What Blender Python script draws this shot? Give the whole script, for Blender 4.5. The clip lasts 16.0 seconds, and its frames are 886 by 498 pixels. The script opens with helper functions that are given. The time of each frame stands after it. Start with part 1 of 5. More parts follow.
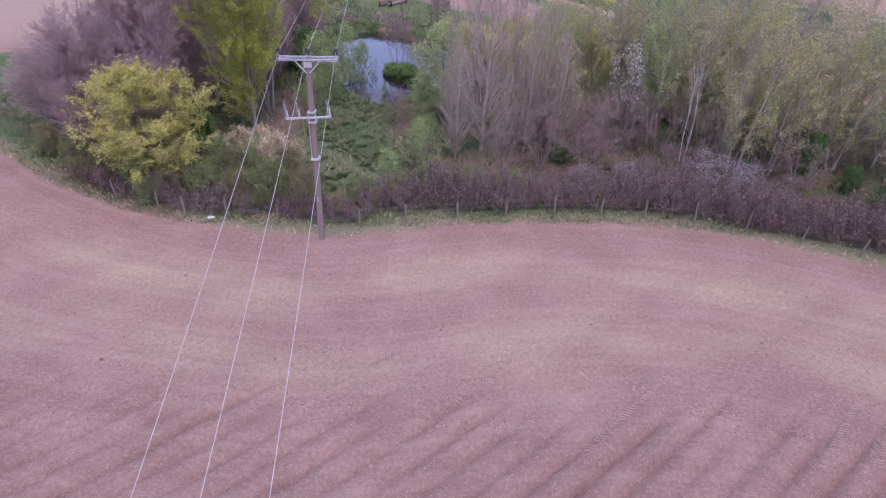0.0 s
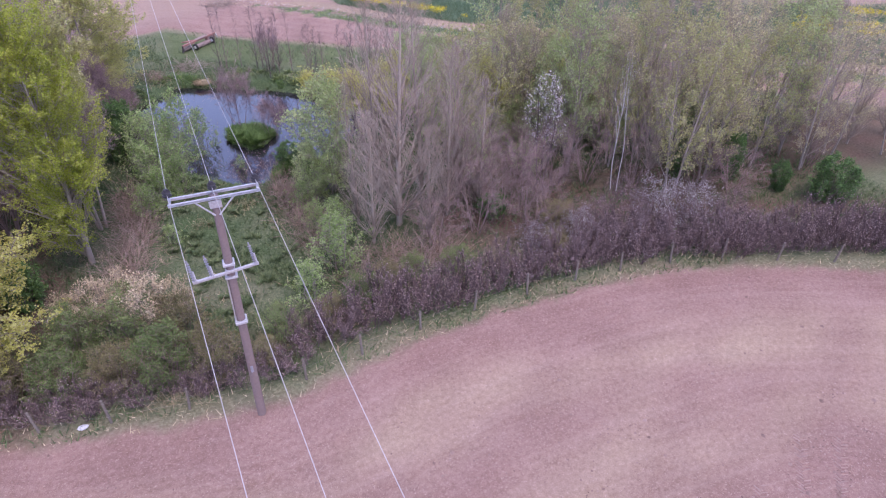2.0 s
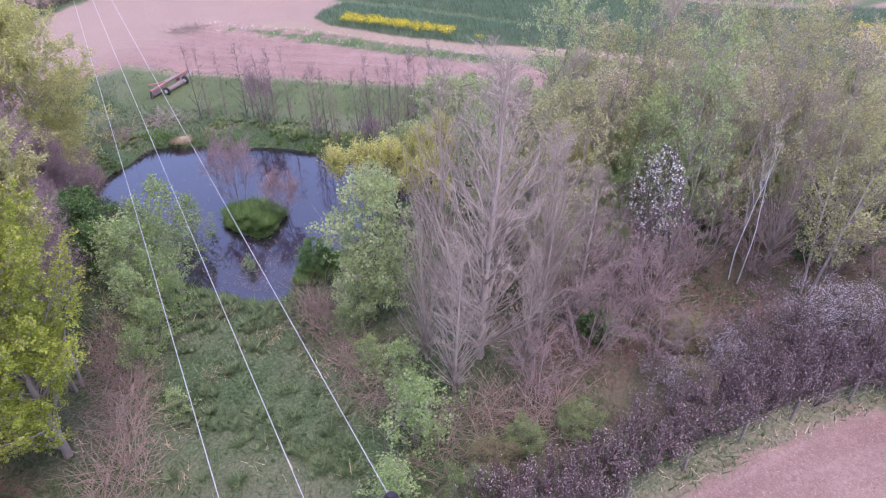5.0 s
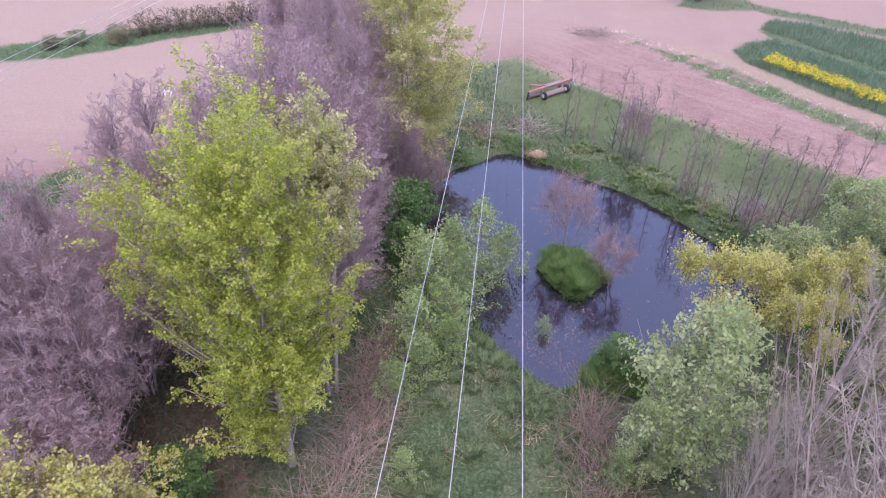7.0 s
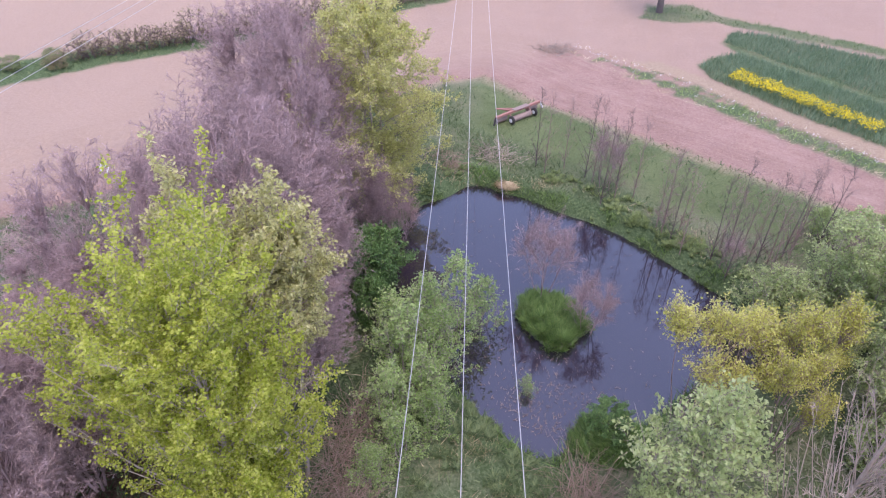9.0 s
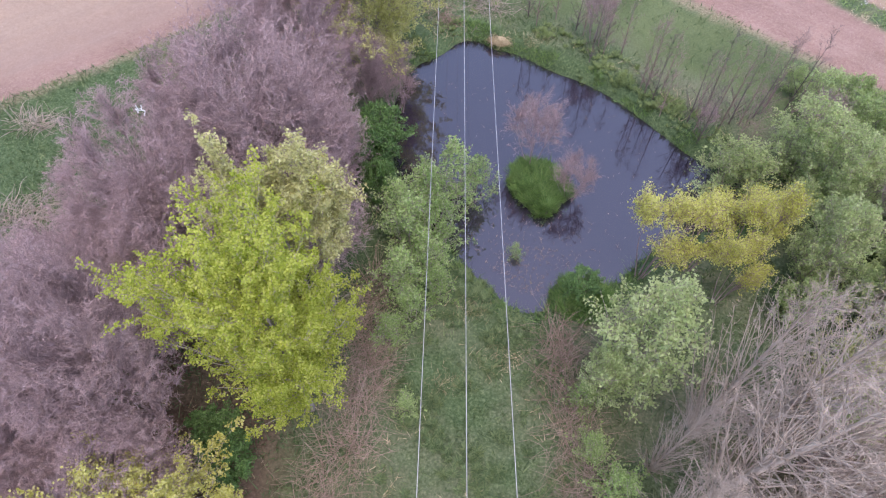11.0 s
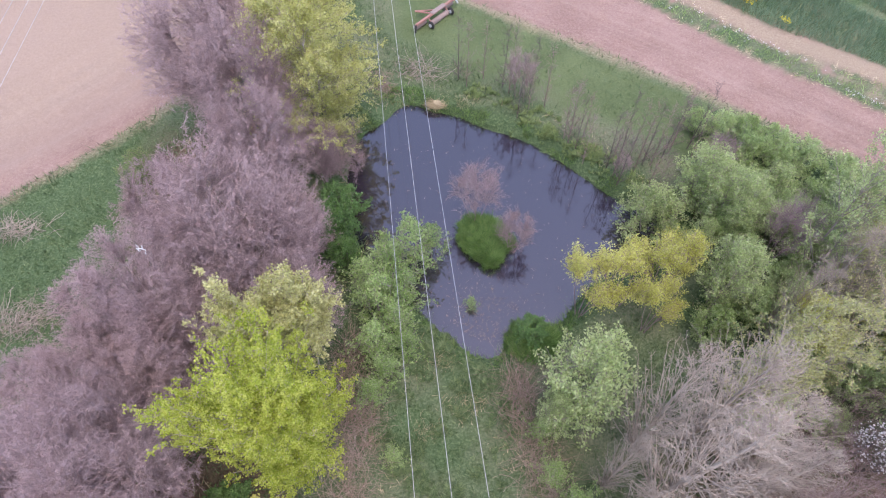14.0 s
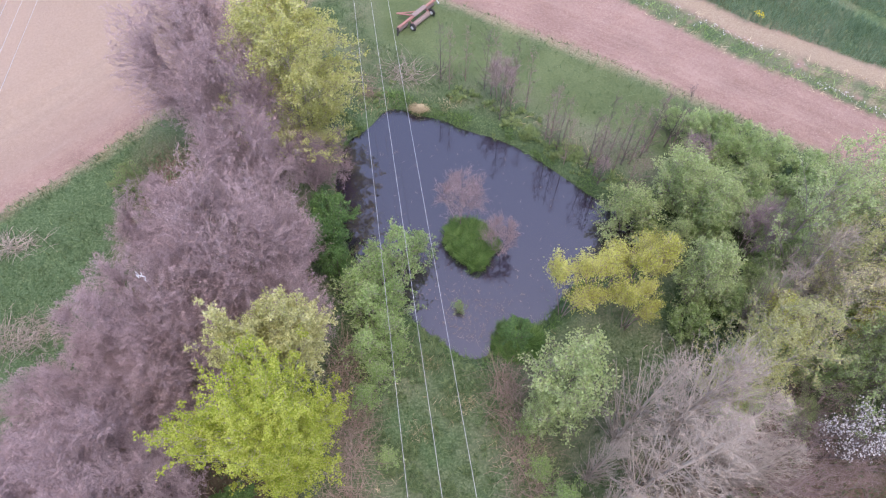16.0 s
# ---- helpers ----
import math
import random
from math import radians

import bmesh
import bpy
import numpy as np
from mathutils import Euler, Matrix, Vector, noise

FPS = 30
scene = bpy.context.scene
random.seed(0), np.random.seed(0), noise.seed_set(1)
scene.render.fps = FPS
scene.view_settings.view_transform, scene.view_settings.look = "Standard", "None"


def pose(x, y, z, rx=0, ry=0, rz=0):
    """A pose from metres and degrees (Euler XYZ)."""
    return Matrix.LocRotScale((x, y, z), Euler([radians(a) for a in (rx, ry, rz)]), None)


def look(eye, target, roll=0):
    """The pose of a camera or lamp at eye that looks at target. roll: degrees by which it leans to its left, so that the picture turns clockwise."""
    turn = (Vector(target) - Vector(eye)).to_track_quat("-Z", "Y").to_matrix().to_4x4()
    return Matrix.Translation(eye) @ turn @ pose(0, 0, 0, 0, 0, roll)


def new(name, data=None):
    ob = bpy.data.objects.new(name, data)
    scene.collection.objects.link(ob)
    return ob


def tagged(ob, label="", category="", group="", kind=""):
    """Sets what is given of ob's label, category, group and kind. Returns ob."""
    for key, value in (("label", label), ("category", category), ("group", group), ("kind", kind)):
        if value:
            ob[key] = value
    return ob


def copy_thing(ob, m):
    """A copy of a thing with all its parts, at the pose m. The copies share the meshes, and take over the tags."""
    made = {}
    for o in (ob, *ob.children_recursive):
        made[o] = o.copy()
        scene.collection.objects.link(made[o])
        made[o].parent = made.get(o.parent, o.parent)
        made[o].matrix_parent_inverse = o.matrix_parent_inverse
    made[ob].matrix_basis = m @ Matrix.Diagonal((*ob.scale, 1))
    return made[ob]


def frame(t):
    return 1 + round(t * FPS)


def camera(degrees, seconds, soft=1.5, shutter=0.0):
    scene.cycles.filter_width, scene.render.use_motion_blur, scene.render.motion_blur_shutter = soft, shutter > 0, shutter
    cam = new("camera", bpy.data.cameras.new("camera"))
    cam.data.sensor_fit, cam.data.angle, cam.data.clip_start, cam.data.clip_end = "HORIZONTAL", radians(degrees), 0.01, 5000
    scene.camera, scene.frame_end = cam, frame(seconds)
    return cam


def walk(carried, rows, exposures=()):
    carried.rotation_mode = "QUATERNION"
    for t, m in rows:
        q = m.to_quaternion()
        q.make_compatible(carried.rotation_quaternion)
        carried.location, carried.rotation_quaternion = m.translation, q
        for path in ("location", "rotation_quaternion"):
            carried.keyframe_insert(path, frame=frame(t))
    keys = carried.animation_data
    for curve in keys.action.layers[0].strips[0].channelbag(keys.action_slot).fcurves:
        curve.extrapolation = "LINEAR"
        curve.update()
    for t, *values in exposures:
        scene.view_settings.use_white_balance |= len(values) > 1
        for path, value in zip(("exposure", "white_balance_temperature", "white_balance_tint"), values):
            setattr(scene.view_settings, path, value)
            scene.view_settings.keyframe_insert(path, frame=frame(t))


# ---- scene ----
cam = camera(70.0, 16.0, soft=1.15)
PATH = [
    (0, (5.982, -25.439, 18.142), (5.983, -23.826, 16.960), 1.2),
    (0.5, (4.421, -23.196, 18.028), (4.594, -21.589, 16.850), 0.5),
    (1, (2.903, -20.867, 18.060), (3.177, -19.276, 16.880), 0.3),
    (1.5, (1.800, -18.472, 18.134), (2.196, -16.911, 16.949), 0.0),
    (2, (0.907, -16.082, 18.174), (1.473, -14.578, 16.984), -0.3),
    (2.5, (0.307, -13.769, 18.306), (0.958, -12.306, 17.108), -0.5),
    (3, (-0.068, -11.469, 18.369), (0.588, -10.015, 17.163), -0.3),
    (5.5, (-0.049, -3.330, 18.237), (0.613, -1.898, 17.008), -1.0),
    (6, (0.229, -1.484, 18.103), (0.638, 0.038, 16.871), -1.0),
    (6.5, (0.462, 0.034, 17.881), (0.363, 1.609, 16.652), -0.6),
    (7, (0.710, 1.023, 17.929), (0.423, 2.574, 16.700), -0.2),
    (7.5, (0.654, 1.916, 17.924), (0.424, 3.475, 16.693), -0.0),
    (8, (0.454, 2.695, 17.881), (0.239, 4.255, 16.647), 0.1),
    (8.5, (0.156, 3.343, 17.974), (-0.036, 4.905, 16.740), 0.2),
    (9, (-0.089, 3.673, 18.748), (-0.261, 5.234, 17.510), 0.4),
    (9.5, (-0.205, 3.679, 19.828), (-0.322, 5.092, 18.417), 0.2),
    (12, (-0.701, 4.777, 25.790), (-0.792, 5.826, 24.090), -0.1),
    (12.5, (-0.794, 4.879, 26.566), (-0.872, 5.929, 24.865), 0.1),
    (13, (-0.800, 4.922, 27.259), (-0.842, 5.977, 25.560), 0.1),
    (13.5, (-0.809, 4.970, 27.908), (-0.796, 6.030, 26.212), 0.1),
    (14, (-0.800, 5.006, 28.623), (-0.746, 6.064, 26.927), 0.1),
    (14.5, (-0.779, 4.970, 29.305), (-0.708, 5.962, 27.569), 0.2),
    (15, (-0.744, 4.940, 29.871), (-0.663, 5.932, 28.136), 0.2),
    (15.5, (-0.671, 5.208, 30.294), (-0.587, 6.200, 28.559), 0.2),
    (16, (-0.590, 5.690, 30.405), (-0.509, 6.682, 28.671), -0.0),
]
SKY, SUN = 0.24, 0.35
EXPOSURES = [(0, 0.44, 6400, 37), (1.5, 0.60, 6350, 36), (3, 0.76, 6300, 35), (6, 0.94, 6280, 34), (9, 0.92, 6600, 28), (9.5, 0.80, 6650, 26), (12, 1.02, 6700, 19), (16, 0.99, 6700, 19)]
walk(cam, [(t, look(eye, target, roll)) for t, eye, target, roll in PATH], EXPOSURES)

# ---------------------------------------------------------------- light
world = bpy.data.worlds.new("overcast_sky")
scene.world = world
world.use_nodes = True
wn, wl = world.node_tree.nodes, world.node_tree.links
sky = wn.new("ShaderNodeTexSky")
sky.sky_type = "NISHITA"
sky.sun_disc = False
sky.sun_elevation = radians(74)
sky.sun_rotation = radians(155)
sky.air_density, sky.dust_density, sky.ozone_density = 1.0, 2.0, 1.0
wn["Background"].inputs["Strength"].default_value = SKY
wl.new(sky.outputs[0], wn["Background"].inputs["Color"])
sun = new("sun", bpy.data.lights.new("sun", "SUN"))
sun.data.energy, sun.data.angle, sun.data.color = SUN, radians(40), (1.0, 0.95, 0.9)
sun.matrix_world = look((7.3, -15.6, 60), (0, 0, 0))


# ---------------------------------------------------------------- materials
def material(name, rough=0.9, spec=0.2):
    m = bpy.data.materials.new(name)
    m.use_nodes = True
    b = m.node_tree.nodes["Principled BSDF"]
    b.inputs["Roughness"].default_value = rough
    b.inputs["Specular IOR Level"].default_value = spec
    return m, m.node_tree.nodes, m.node_tree.links, b


def noise_tex(n, l, scale, detail=4.0, rough=0.6, vec=None):
    t = n.new("ShaderNodeTexNoise")
    t.inputs["Scale"].default_value, t.inputs["Detail"].default_value, t.inputs["Roughness"].default_value = scale, detail, rough
    if vec is not None:
        l.new(vec, t.inputs["Vector"])
    return t.outputs["Fac"]


def ramp(n, l, fac, stops):
    r = n.new("ShaderNodeValToRGB")
    e = r.color_ramp.elements
    while len(e) < len(stops):
        e.new(0.5)
    for k, (p, c) in zip(e, stops):
        k.position, k.color = p, (*c, 1)
    l.new(fac, r.inputs[0])
    return r.outputs[0]


def mix(n, l, fac, a, b, kind="MIX"):
    m = n.new("ShaderNodeMix")
    m.data_type, m.blend_type = "RGBA", kind
    for s, v in ((m.inputs[0], fac), (m.inputs[6], a), (m.inputs[7], b)):
        if isinstance(v, (int, float)):
            s.default_value = v
        elif isinstance(v, tuple):
            s.default_value = (*v, 1)
        else:
            l.new(v, s)
    return m.outputs[2]


def calc(n, l, op, a, b=0.0, clamp=False):
    m = n.new("ShaderNodeMath")
    m.operation, m.use_clamp = op, clamp
    for s, v in zip(m.inputs, (a, b)):
        if isinstance(v, (int, float)):
            s.default_value = v
        else:
            l.new(v, s)
    return m.outputs[0]


def bump(n, l, b, height, strength, distance=0.05):
    k = n.new("ShaderNodeBump")
    k.inputs["Strength"].default_value, k.inputs["Distance"].default_value = strength, distance
    l.new(height, k.inputs["Height"])
    l.new(k.outputs[0], b.inputs["Normal"])


def leaf_material(name, dark, mid, light, through_light=0.3, rough=0.55):
    """Leaves that differ one by one, and by patches of the crown; some light passes through."""
    m, n, l, b = material(name, rough, 0.25)
    geo = n.new("ShaderNodeNewGeometry")
    own = n.new("ShaderNodeObjectInfo")
    patch = noise_tex(n, l, 0.7, 2.0, 0.5, geo.outputs["Position"])
    v = calc(n, l, "ADD", calc(n, l, "MULTIPLY", geo.outputs["Random Per Island"], 0.55), calc(n, l, "MULTIPLY", patch, 0.55))
    v = calc(n, l, "ADD", v, calc(n, l, "MULTIPLY", calc(n, l, "SUBTRACT", own.outputs["Random"], 0.5), 0.25), True)
    c = ramp(n, l, v, [(0.15, dark), (0.5, mid), (0.85, light)])
    l.new(c, b.inputs["Base Color"])
    t = n.new("ShaderNodeBsdfTranslucent")
    l.new(c, t.inputs["Color"])
    s = n.new("ShaderNodeMixShader")
    s.inputs[0].default_value = through_light
    l.new(b.outputs[0], s.inputs[1])
    l.new(t.outputs[0], s.inputs[2])
    l.new(s.outputs[0], n["Material Output"].inputs["Surface"])
    return m


def bark_material(name, dark, light, scale=6.0, rough=0.9):
    m, n, l, b = material(name, rough, 0.15)
    geo = n.new("ShaderNodeNewGeometry")
    own = n.new("ShaderNodeObjectInfo")
    a = noise_tex(n, l, scale, 5.0, 0.65, geo.outputs["Position"])
    g = noise_tex(n, l, 0.5, 2.0, 0.5, geo.outputs["Position"])
    v = calc(n, l, "ADD", calc(n, l, "MULTIPLY", a, 0.5), calc(n, l, "MULTIPLY", geo.outputs["Random Per Island"], 0.3))
    v = calc(n, l, "ADD", v, calc(n, l, "MULTIPLY", calc(n, l, "ADD", g, own.outputs["Random"]), 0.17), True)
    l.new(ramp(n, l, v, [(0.2, dark), (0.8, light)]), b.inputs["Base Color"])
    bump(n, l, b, a, 0.4, 0.02)
    return m


LEAF_BRIGHT = leaf_material("leaf_bright", (0.20, 0.275, 0.025), (0.37, 0.44, 0.058), (0.60, 0.63, 0.155), 0.5)
LEAF_PALE = leaf_material("leaf_pale", (0.40, 0.40, 0.15), (0.60, 0.58, 0.27), (0.76, 0.73, 0.42), 0.45)
LEAF_MAPLE = leaf_material("leaf_maple", (0.35, 0.35, 0.08), (0.55, 0.54, 0.15), (0.71, 0.69, 0.28), 0.45)
LEAF_WILLOW = leaf_material("leaf_willow", (0.40, 0.41, 0.13), (0.57, 0.57, 0.21), (0.73, 0.71, 0.35), 0.48)
LEAF_SALLOW = leaf_material("leaf_sallow", (0.26, 0.34, 0.135), (0.44, 0.535, 0.23), (0.61, 0.68, 0.355), 0.5)
LEAF_FRESH = leaf_material("leaf_fresh", (0.18, 0.28, 0.085), (0.32, 0.455, 0.155), (0.50, 0.625, 0.275), 0.5)
LEAF_GOLD = leaf_material("leaf_gold", (0.34, 0.36, 0.08), (0.56, 0.56, 0.14), (0.75, 0.74, 0.26), 0.45)
LEAF_OLIVE = leaf_material("leaf_olive", (0.28, 0.295, 0.11), (0.43, 0.435, 0.18), (0.58, 0.57, 0.28), 0.45)
LEAF_BUFF = leaf_material("leaf_buff", (0.34, 0.305, 0.165), (0.53, 0.475, 0.255), (0.69, 0.625, 0.36), 0.4)
LEAF_DARK = leaf_material("leaf_dark", (0.047, 0.101, 0.034), (0.095, 0.189, 0.054), (0.176, 0.297, 0.095), 0.15, 0.45)
LEAF_BUD = leaf_material("leaf_bud", (0.338, 0.243, 0.230), (0.513, 0.392, 0.365), (0.675, 0.553, 0.513), 0.2)
BUD_DARK = leaf_material("leaf_bud_dark", (0.20, 0.14, 0.13), (0.33, 0.245, 0.22), (0.52, 0.41, 0.38), 0.2)
# lighter pink that paints skylight on the thicket's outer twigs
TIP_MAUVE_LIT = leaf_material("lit_tip_mauve", (0.27, 0.19, 0.195), (0.44, 0.32, 0.325), (0.62, 0.48, 0.48), 0.2)
LEAF_SPRING = leaf_material("leaf_spring", (0.24, 0.33, 0.11), (0.37, 0.48, 0.19), (0.52, 0.62, 0.31), 0.45)
PETAL = leaf_material("petal", (0.578, 0.525, 0.525), (0.735, 0.693, 0.672), (0.850, 0.830, 0.798), 0.45)
BLADE = leaf_material("grass_blade", (0.055, 0.095, 0.04), (0.11, 0.17, 0.07), (0.22, 0.28, 0.13), 0.25)
BLADE_DRY = leaf_material("dry_blade", (0.338, 0.257, 0.149), (0.540, 0.432, 0.270), (0.743, 0.634, 0.432), 0.2)
LEAF_SCRUB = leaf_material("leaf_scrub", (0.12, 0.115, 0.05), (0.21, 0.195, 0.085), (0.33, 0.30, 0.15), 0.25)
LEAF_MID = leaf_material("leaf_mid", (0.10, 0.15, 0.045), (0.175, 0.24, 0.08), (0.28, 0.35, 0.14), 0.25)
LEAF_TUSSOCK = leaf_material("tussock_blade", (0.06, 0.12, 0.03), (0.13, 0.235, 0.06), (0.24, 0.36, 0.12), 0.3)
CROP = leaf_material("crop_blade", (0.10, 0.17, 0.095), (0.18, 0.275, 0.16), (0.28, 0.38, 0.24), 0.25)
RAPE = leaf_material("rape_flower", (0.600, 0.470, 0.015), (0.750, 0.620, 0.020), (0.820, 0.720, 0.060), 0.2)
BARK_GREY = bark_material("bark_grey", (0.203, 0.162, 0.142), (0.486, 0.419, 0.365))
BARK_PALE = bark_material("bark_pale", (0.22, 0.172, 0.14), (0.53, 0.445, 0.365))
BARK_DARK = bark_material("bark_dark", (0.075, 0.06, 0.056), (0.2, 0.16, 0.15))
BARK_MAUVE = bark_material("bark_mauve", (0.16, 0.113, 0.11), (0.50, 0.368, 0.36))
BARK_BIRCH = bark_material("bark_birch", (0.472, 0.419, 0.378), (0.800, 0.800, 0.800), 9.0)
BARK_THORN = bark_material("bark_thorn", (0.075, 0.052, 0.05), (0.235, 0.17, 0.165))
BARK_RED = bark_material("bark_red", (0.15, 0.10, 0.088), (0.37, 0.275, 0.245))
STEM_DEAD = bark_material("dead_stem", (0.20, 0.135, 0.105), (0.46, 0.35, 0.28))
POLE_WOOD = bark_material("creosoted_pole", (0.12, 0.088, 0.08), (0.29, 0.225, 0.21), 12.0)
POST_WOOD = bark_material("weathered_post", (0.12, 0.10, 0.085), (0.28, 0.245, 0.21), 14.0)


def metal_material(name, colour, rough, metallic=0.9):
    m, n, l, b = material(name, rough, 0.5)
    geo = n.new("ShaderNodeNewGeometry")
    a = noise_tex(n, l, 14.0, 4.0, 0.6, geo.outputs["Position"])
    c = tuple(v * 0.7 for v in colour)
    l.new(ramp(n, l, a, [(0.3, c), (0.7, colour)]), b.inputs["Base Color"])
    b.inputs["Metallic"].default_value = metallic
    return m


STEEL = metal_material("galvanised_steel", (0.66, 0.67, 0.70), 0.5, 0.5)
WIRE = metal_material("bare_conductor", (0.66, 0.64, 0.63), 0.45, 0.45)
PORCELAIN = metal_material("brown_porcelain", (0.035, 0.028, 0.032), 0.3, 0.0)
POLYMER = metal_material("grey_polymer", (0.33, 0.33, 0.38), 0.45, 0.0)
RED_PAINT = metal_material("faded_red_paint", (0.46, 0.22, 0.18), 0.6, 0.0)
RUST = metal_material("rusty_iron", (0.38, 0.285, 0.25), 0.8, 0.2)
TYRE = metal_material("tyre_rubber", (0.05, 0.047, 0.045), 0.85, 0.0)
WHITE_SCRAP = metal_material("white_plastic", (0.75, 0.75, 0.76), 0.6, 0.0)

DRY_CRUMB = bark_material("dry_crumb", (0.33, 0.225, 0.19), (0.52, 0.385, 0.33), 20.0)
DARK_EARTH = bark_material("dark_earth", (0.10, 0.065, 0.055), (0.24, 0.165, 0.14), 12.0)

# loose soil, for clods and tyre prints
SOIL, n, l, b = material("loose_soil", 0.95, 0.1)
geo = n.new("ShaderNodeNewGeometry")
v = calc(n, l, "ADD", calc(n, l, "MULTIPLY", noise_tex(n, l, 8.0, 5.0, 0.7, geo.outputs["Position"]), 0.6), calc(n, l, "MULTIPLY", geo.outputs["Random Per Island"], 0.4))
l.new(ramp(n, l, v, [(0.25, (0.22, 0.145, 0.12)), (0.5, (0.33, 0.23, 0.19)), (0.8, (0.46, 0.34, 0.285))]), b.inputs["Base Color"])


# ---------------------------------------------------------------- builders
def mesh_of(name, verts, quads, mat, smooth=False):
    """A mesh from arrays of corners and of four-sided or three-sided faces."""
    me = bpy.data.meshes.new(name)
    verts, quads = np.asarray(verts, np.float32), np.asarray(quads, np.int32)
    k = quads.shape[1]
    me.vertices.add(len(verts))
    me.vertices.foreach_set("co", verts.ravel())
    me.loops.add(quads.size)
    me.loops.foreach_set("vertex_index", quads.ravel())
    me.polygons.add(len(quads))
    me.polygons.foreach_set("loop_start", np.arange(0, quads.size, k, dtype=np.int32))
    me.polygons.foreach_set("use_smooth", np.full(len(quads), smooth))
    me.materials.append(mat)
    me.update(calc_edges=True)
    return me


def part(name, data, mat, parent, label=""):
    """Links a bmesh or a mesh as one mesh object under a thing."""
    if isinstance(data, bmesh.types.BMesh):
        me = bpy.data.meshes.new(name)
        data.to_mesh(me)
        data.free()
        me.materials.append(mat)
    else:
        me = data
    ob = new(name, me)
    ob.parent = parent
    return tagged(ob, label)


def thing(name, label, category, group="", kind="", at=None):
    ob = new(name)
    ob.empty_display_size = 0.2
    if at is not None:
        ob.matrix_basis = at
    return tagged(ob, label, category, group, kind)


def tubes(pts, rad, k=3):
    """Tapered tubes along many polylines: pts (N, n, 3), rad (N, n)."""
    N, n = rad.shape
    d = pts[:, -1] - pts[:, 0]
    d = d / (np.linalg.norm(d, axis=1, keepdims=True) + 1e-9)
    ref = np.where(np.abs(d[:, 2:3]) > 0.9, np.array([[1.0, 0, 0]]), np.array([[0, 0, 1.0]]))
    u = np.cross(d, ref)
    u /= np.linalg.norm(u, axis=1, keepdims=True) + 1e-9
    w = np.cross(d, u)
    a = np.arange(k) * 2 * np.pi / k
    ring = np.cos(a)[None, :, None] * u[:, None] + np.sin(a)[None, :, None] * w[:, None]
    v = pts[:, :, None] + rad[:, :, None, None] * ring[:, None]
    idx = np.arange(N * n * k).reshape(N, n, k)
    nxt = np.roll(idx, -1, 2)
    q = np.stack([idx[:, :-1], nxt[:, :-1], nxt[:, 1:], idx[:, 1:]], -1).reshape(-1, 4)
    return v.reshape(-1, 3), q


def joined(pieces):
    vs, qs, o = [], [], 0
    for v, q in pieces:
        vs.append(v)
        qs.append(q + o)
        o += len(v)
    return np.concatenate(vs), np.concatenate(qs)


def polylines(rng, P, D, L, R, n, wander, lift, taper=0.2):
    N = len(P)
    pts = np.zeros((N, n + 1, 3))
    pts[:, 0] = P
    d = D / np.linalg.norm(D, axis=1, keepdims=True)
    for i in range(n):
        d = d + rng.normal(0, wander, (N, 3))
        d[:, 2] += lift
        d /= np.linalg.norm(d, axis=1, keepdims=True)
        pts[:, i + 1] = pts[:, i] + d * (L / n)[:, None]
    return pts, R[:, None] * (1 - (1 - taper) * np.linspace(0, 1, n + 1)[None])


def shoots(rng, pts, rad, per, t0, t1, angle, spread=12.0):
    """Places, directions, radii and heights along the parent for side shoots."""
    N, n = len(pts), pts.shape[1] - 1
    t = t0 + (t1 - t0) * (np.arange(per)[None] + rng.random((N, per))) / per
    x = np.clip(t * n, 0, n - 1e-4)
    i = x.astype(int)
    f = (x - i)[..., None]
    r = np.arange(N)[:, None]
    a, b = pts[r, i], pts[r, i + 1]
    tan = (b - a) / (np.linalg.norm(b - a, axis=-1, keepdims=True) + 1e-9)
    side = rng.normal(size=tan.shape)
    side -= (side * tan).sum(-1, keepdims=True) * tan
    side /= np.linalg.norm(side, axis=-1, keepdims=True)
    ang = np.radians(rng.normal(angle, spread, (N, per)))[..., None]
    D = np.cos(ang) * tan + np.sin(ang) * side
    R = rad[r, i] * (1 - f[..., 0]) + rad[r, i + 1] * f[..., 0]
    return (a + (b - a) * f).reshape(-1, 3), D.reshape(-1, 3), R.ravel(), t.ravel(), np.repeat(np.arange(N), per)


def leaves(rng, C, size, long=1.6, flat=0.3):
    """One folded rhomb a leaf, turned any way; flat: how much they lie level."""
    M = len(C)
    s = size * rng.uniform(0.6, 1.35, (M, 1))
    nrm = rng.normal(size=(M, 3))
    nrm[:, 2] = np.abs(nrm[:, 2]) + flat * 2
    nrm /= np.linalg.norm(nrm, axis=1, keepdims=True)
    u = np.cross(nrm, rng.normal(size=(M, 3)))
    u /= np.linalg.norm(u, axis=1, keepdims=True) + 1e-9
    w = np.cross(nrm, u)
    fold = nrm * s * 0.15
    v = np.stack([C - u * s * long * 0.5, C + w * s * 0.5 + fold, C + u * s * long * 0.5, C - w * s * 0.5 + fold], 1)
    return v.reshape(-1, 3), np.arange(M * 4).reshape(M, 4)


def along(rng, pts, per, t0, t1, jitter):
    N, n = len(pts), pts.shape[1] - 1
    x = np.clip(rng.uniform(t0, t1, (N, per)) * n, 0, n - 1e-4)
    i = x.astype(int)
    f = (x - i)[..., None]
    r = np.arange(N)[:, None]
    c = pts[r, i] * (1 - f) + pts[r, i + 1] * f
    return (c + rng.normal(0, jitter, c.shape)).reshape(-1, 3)


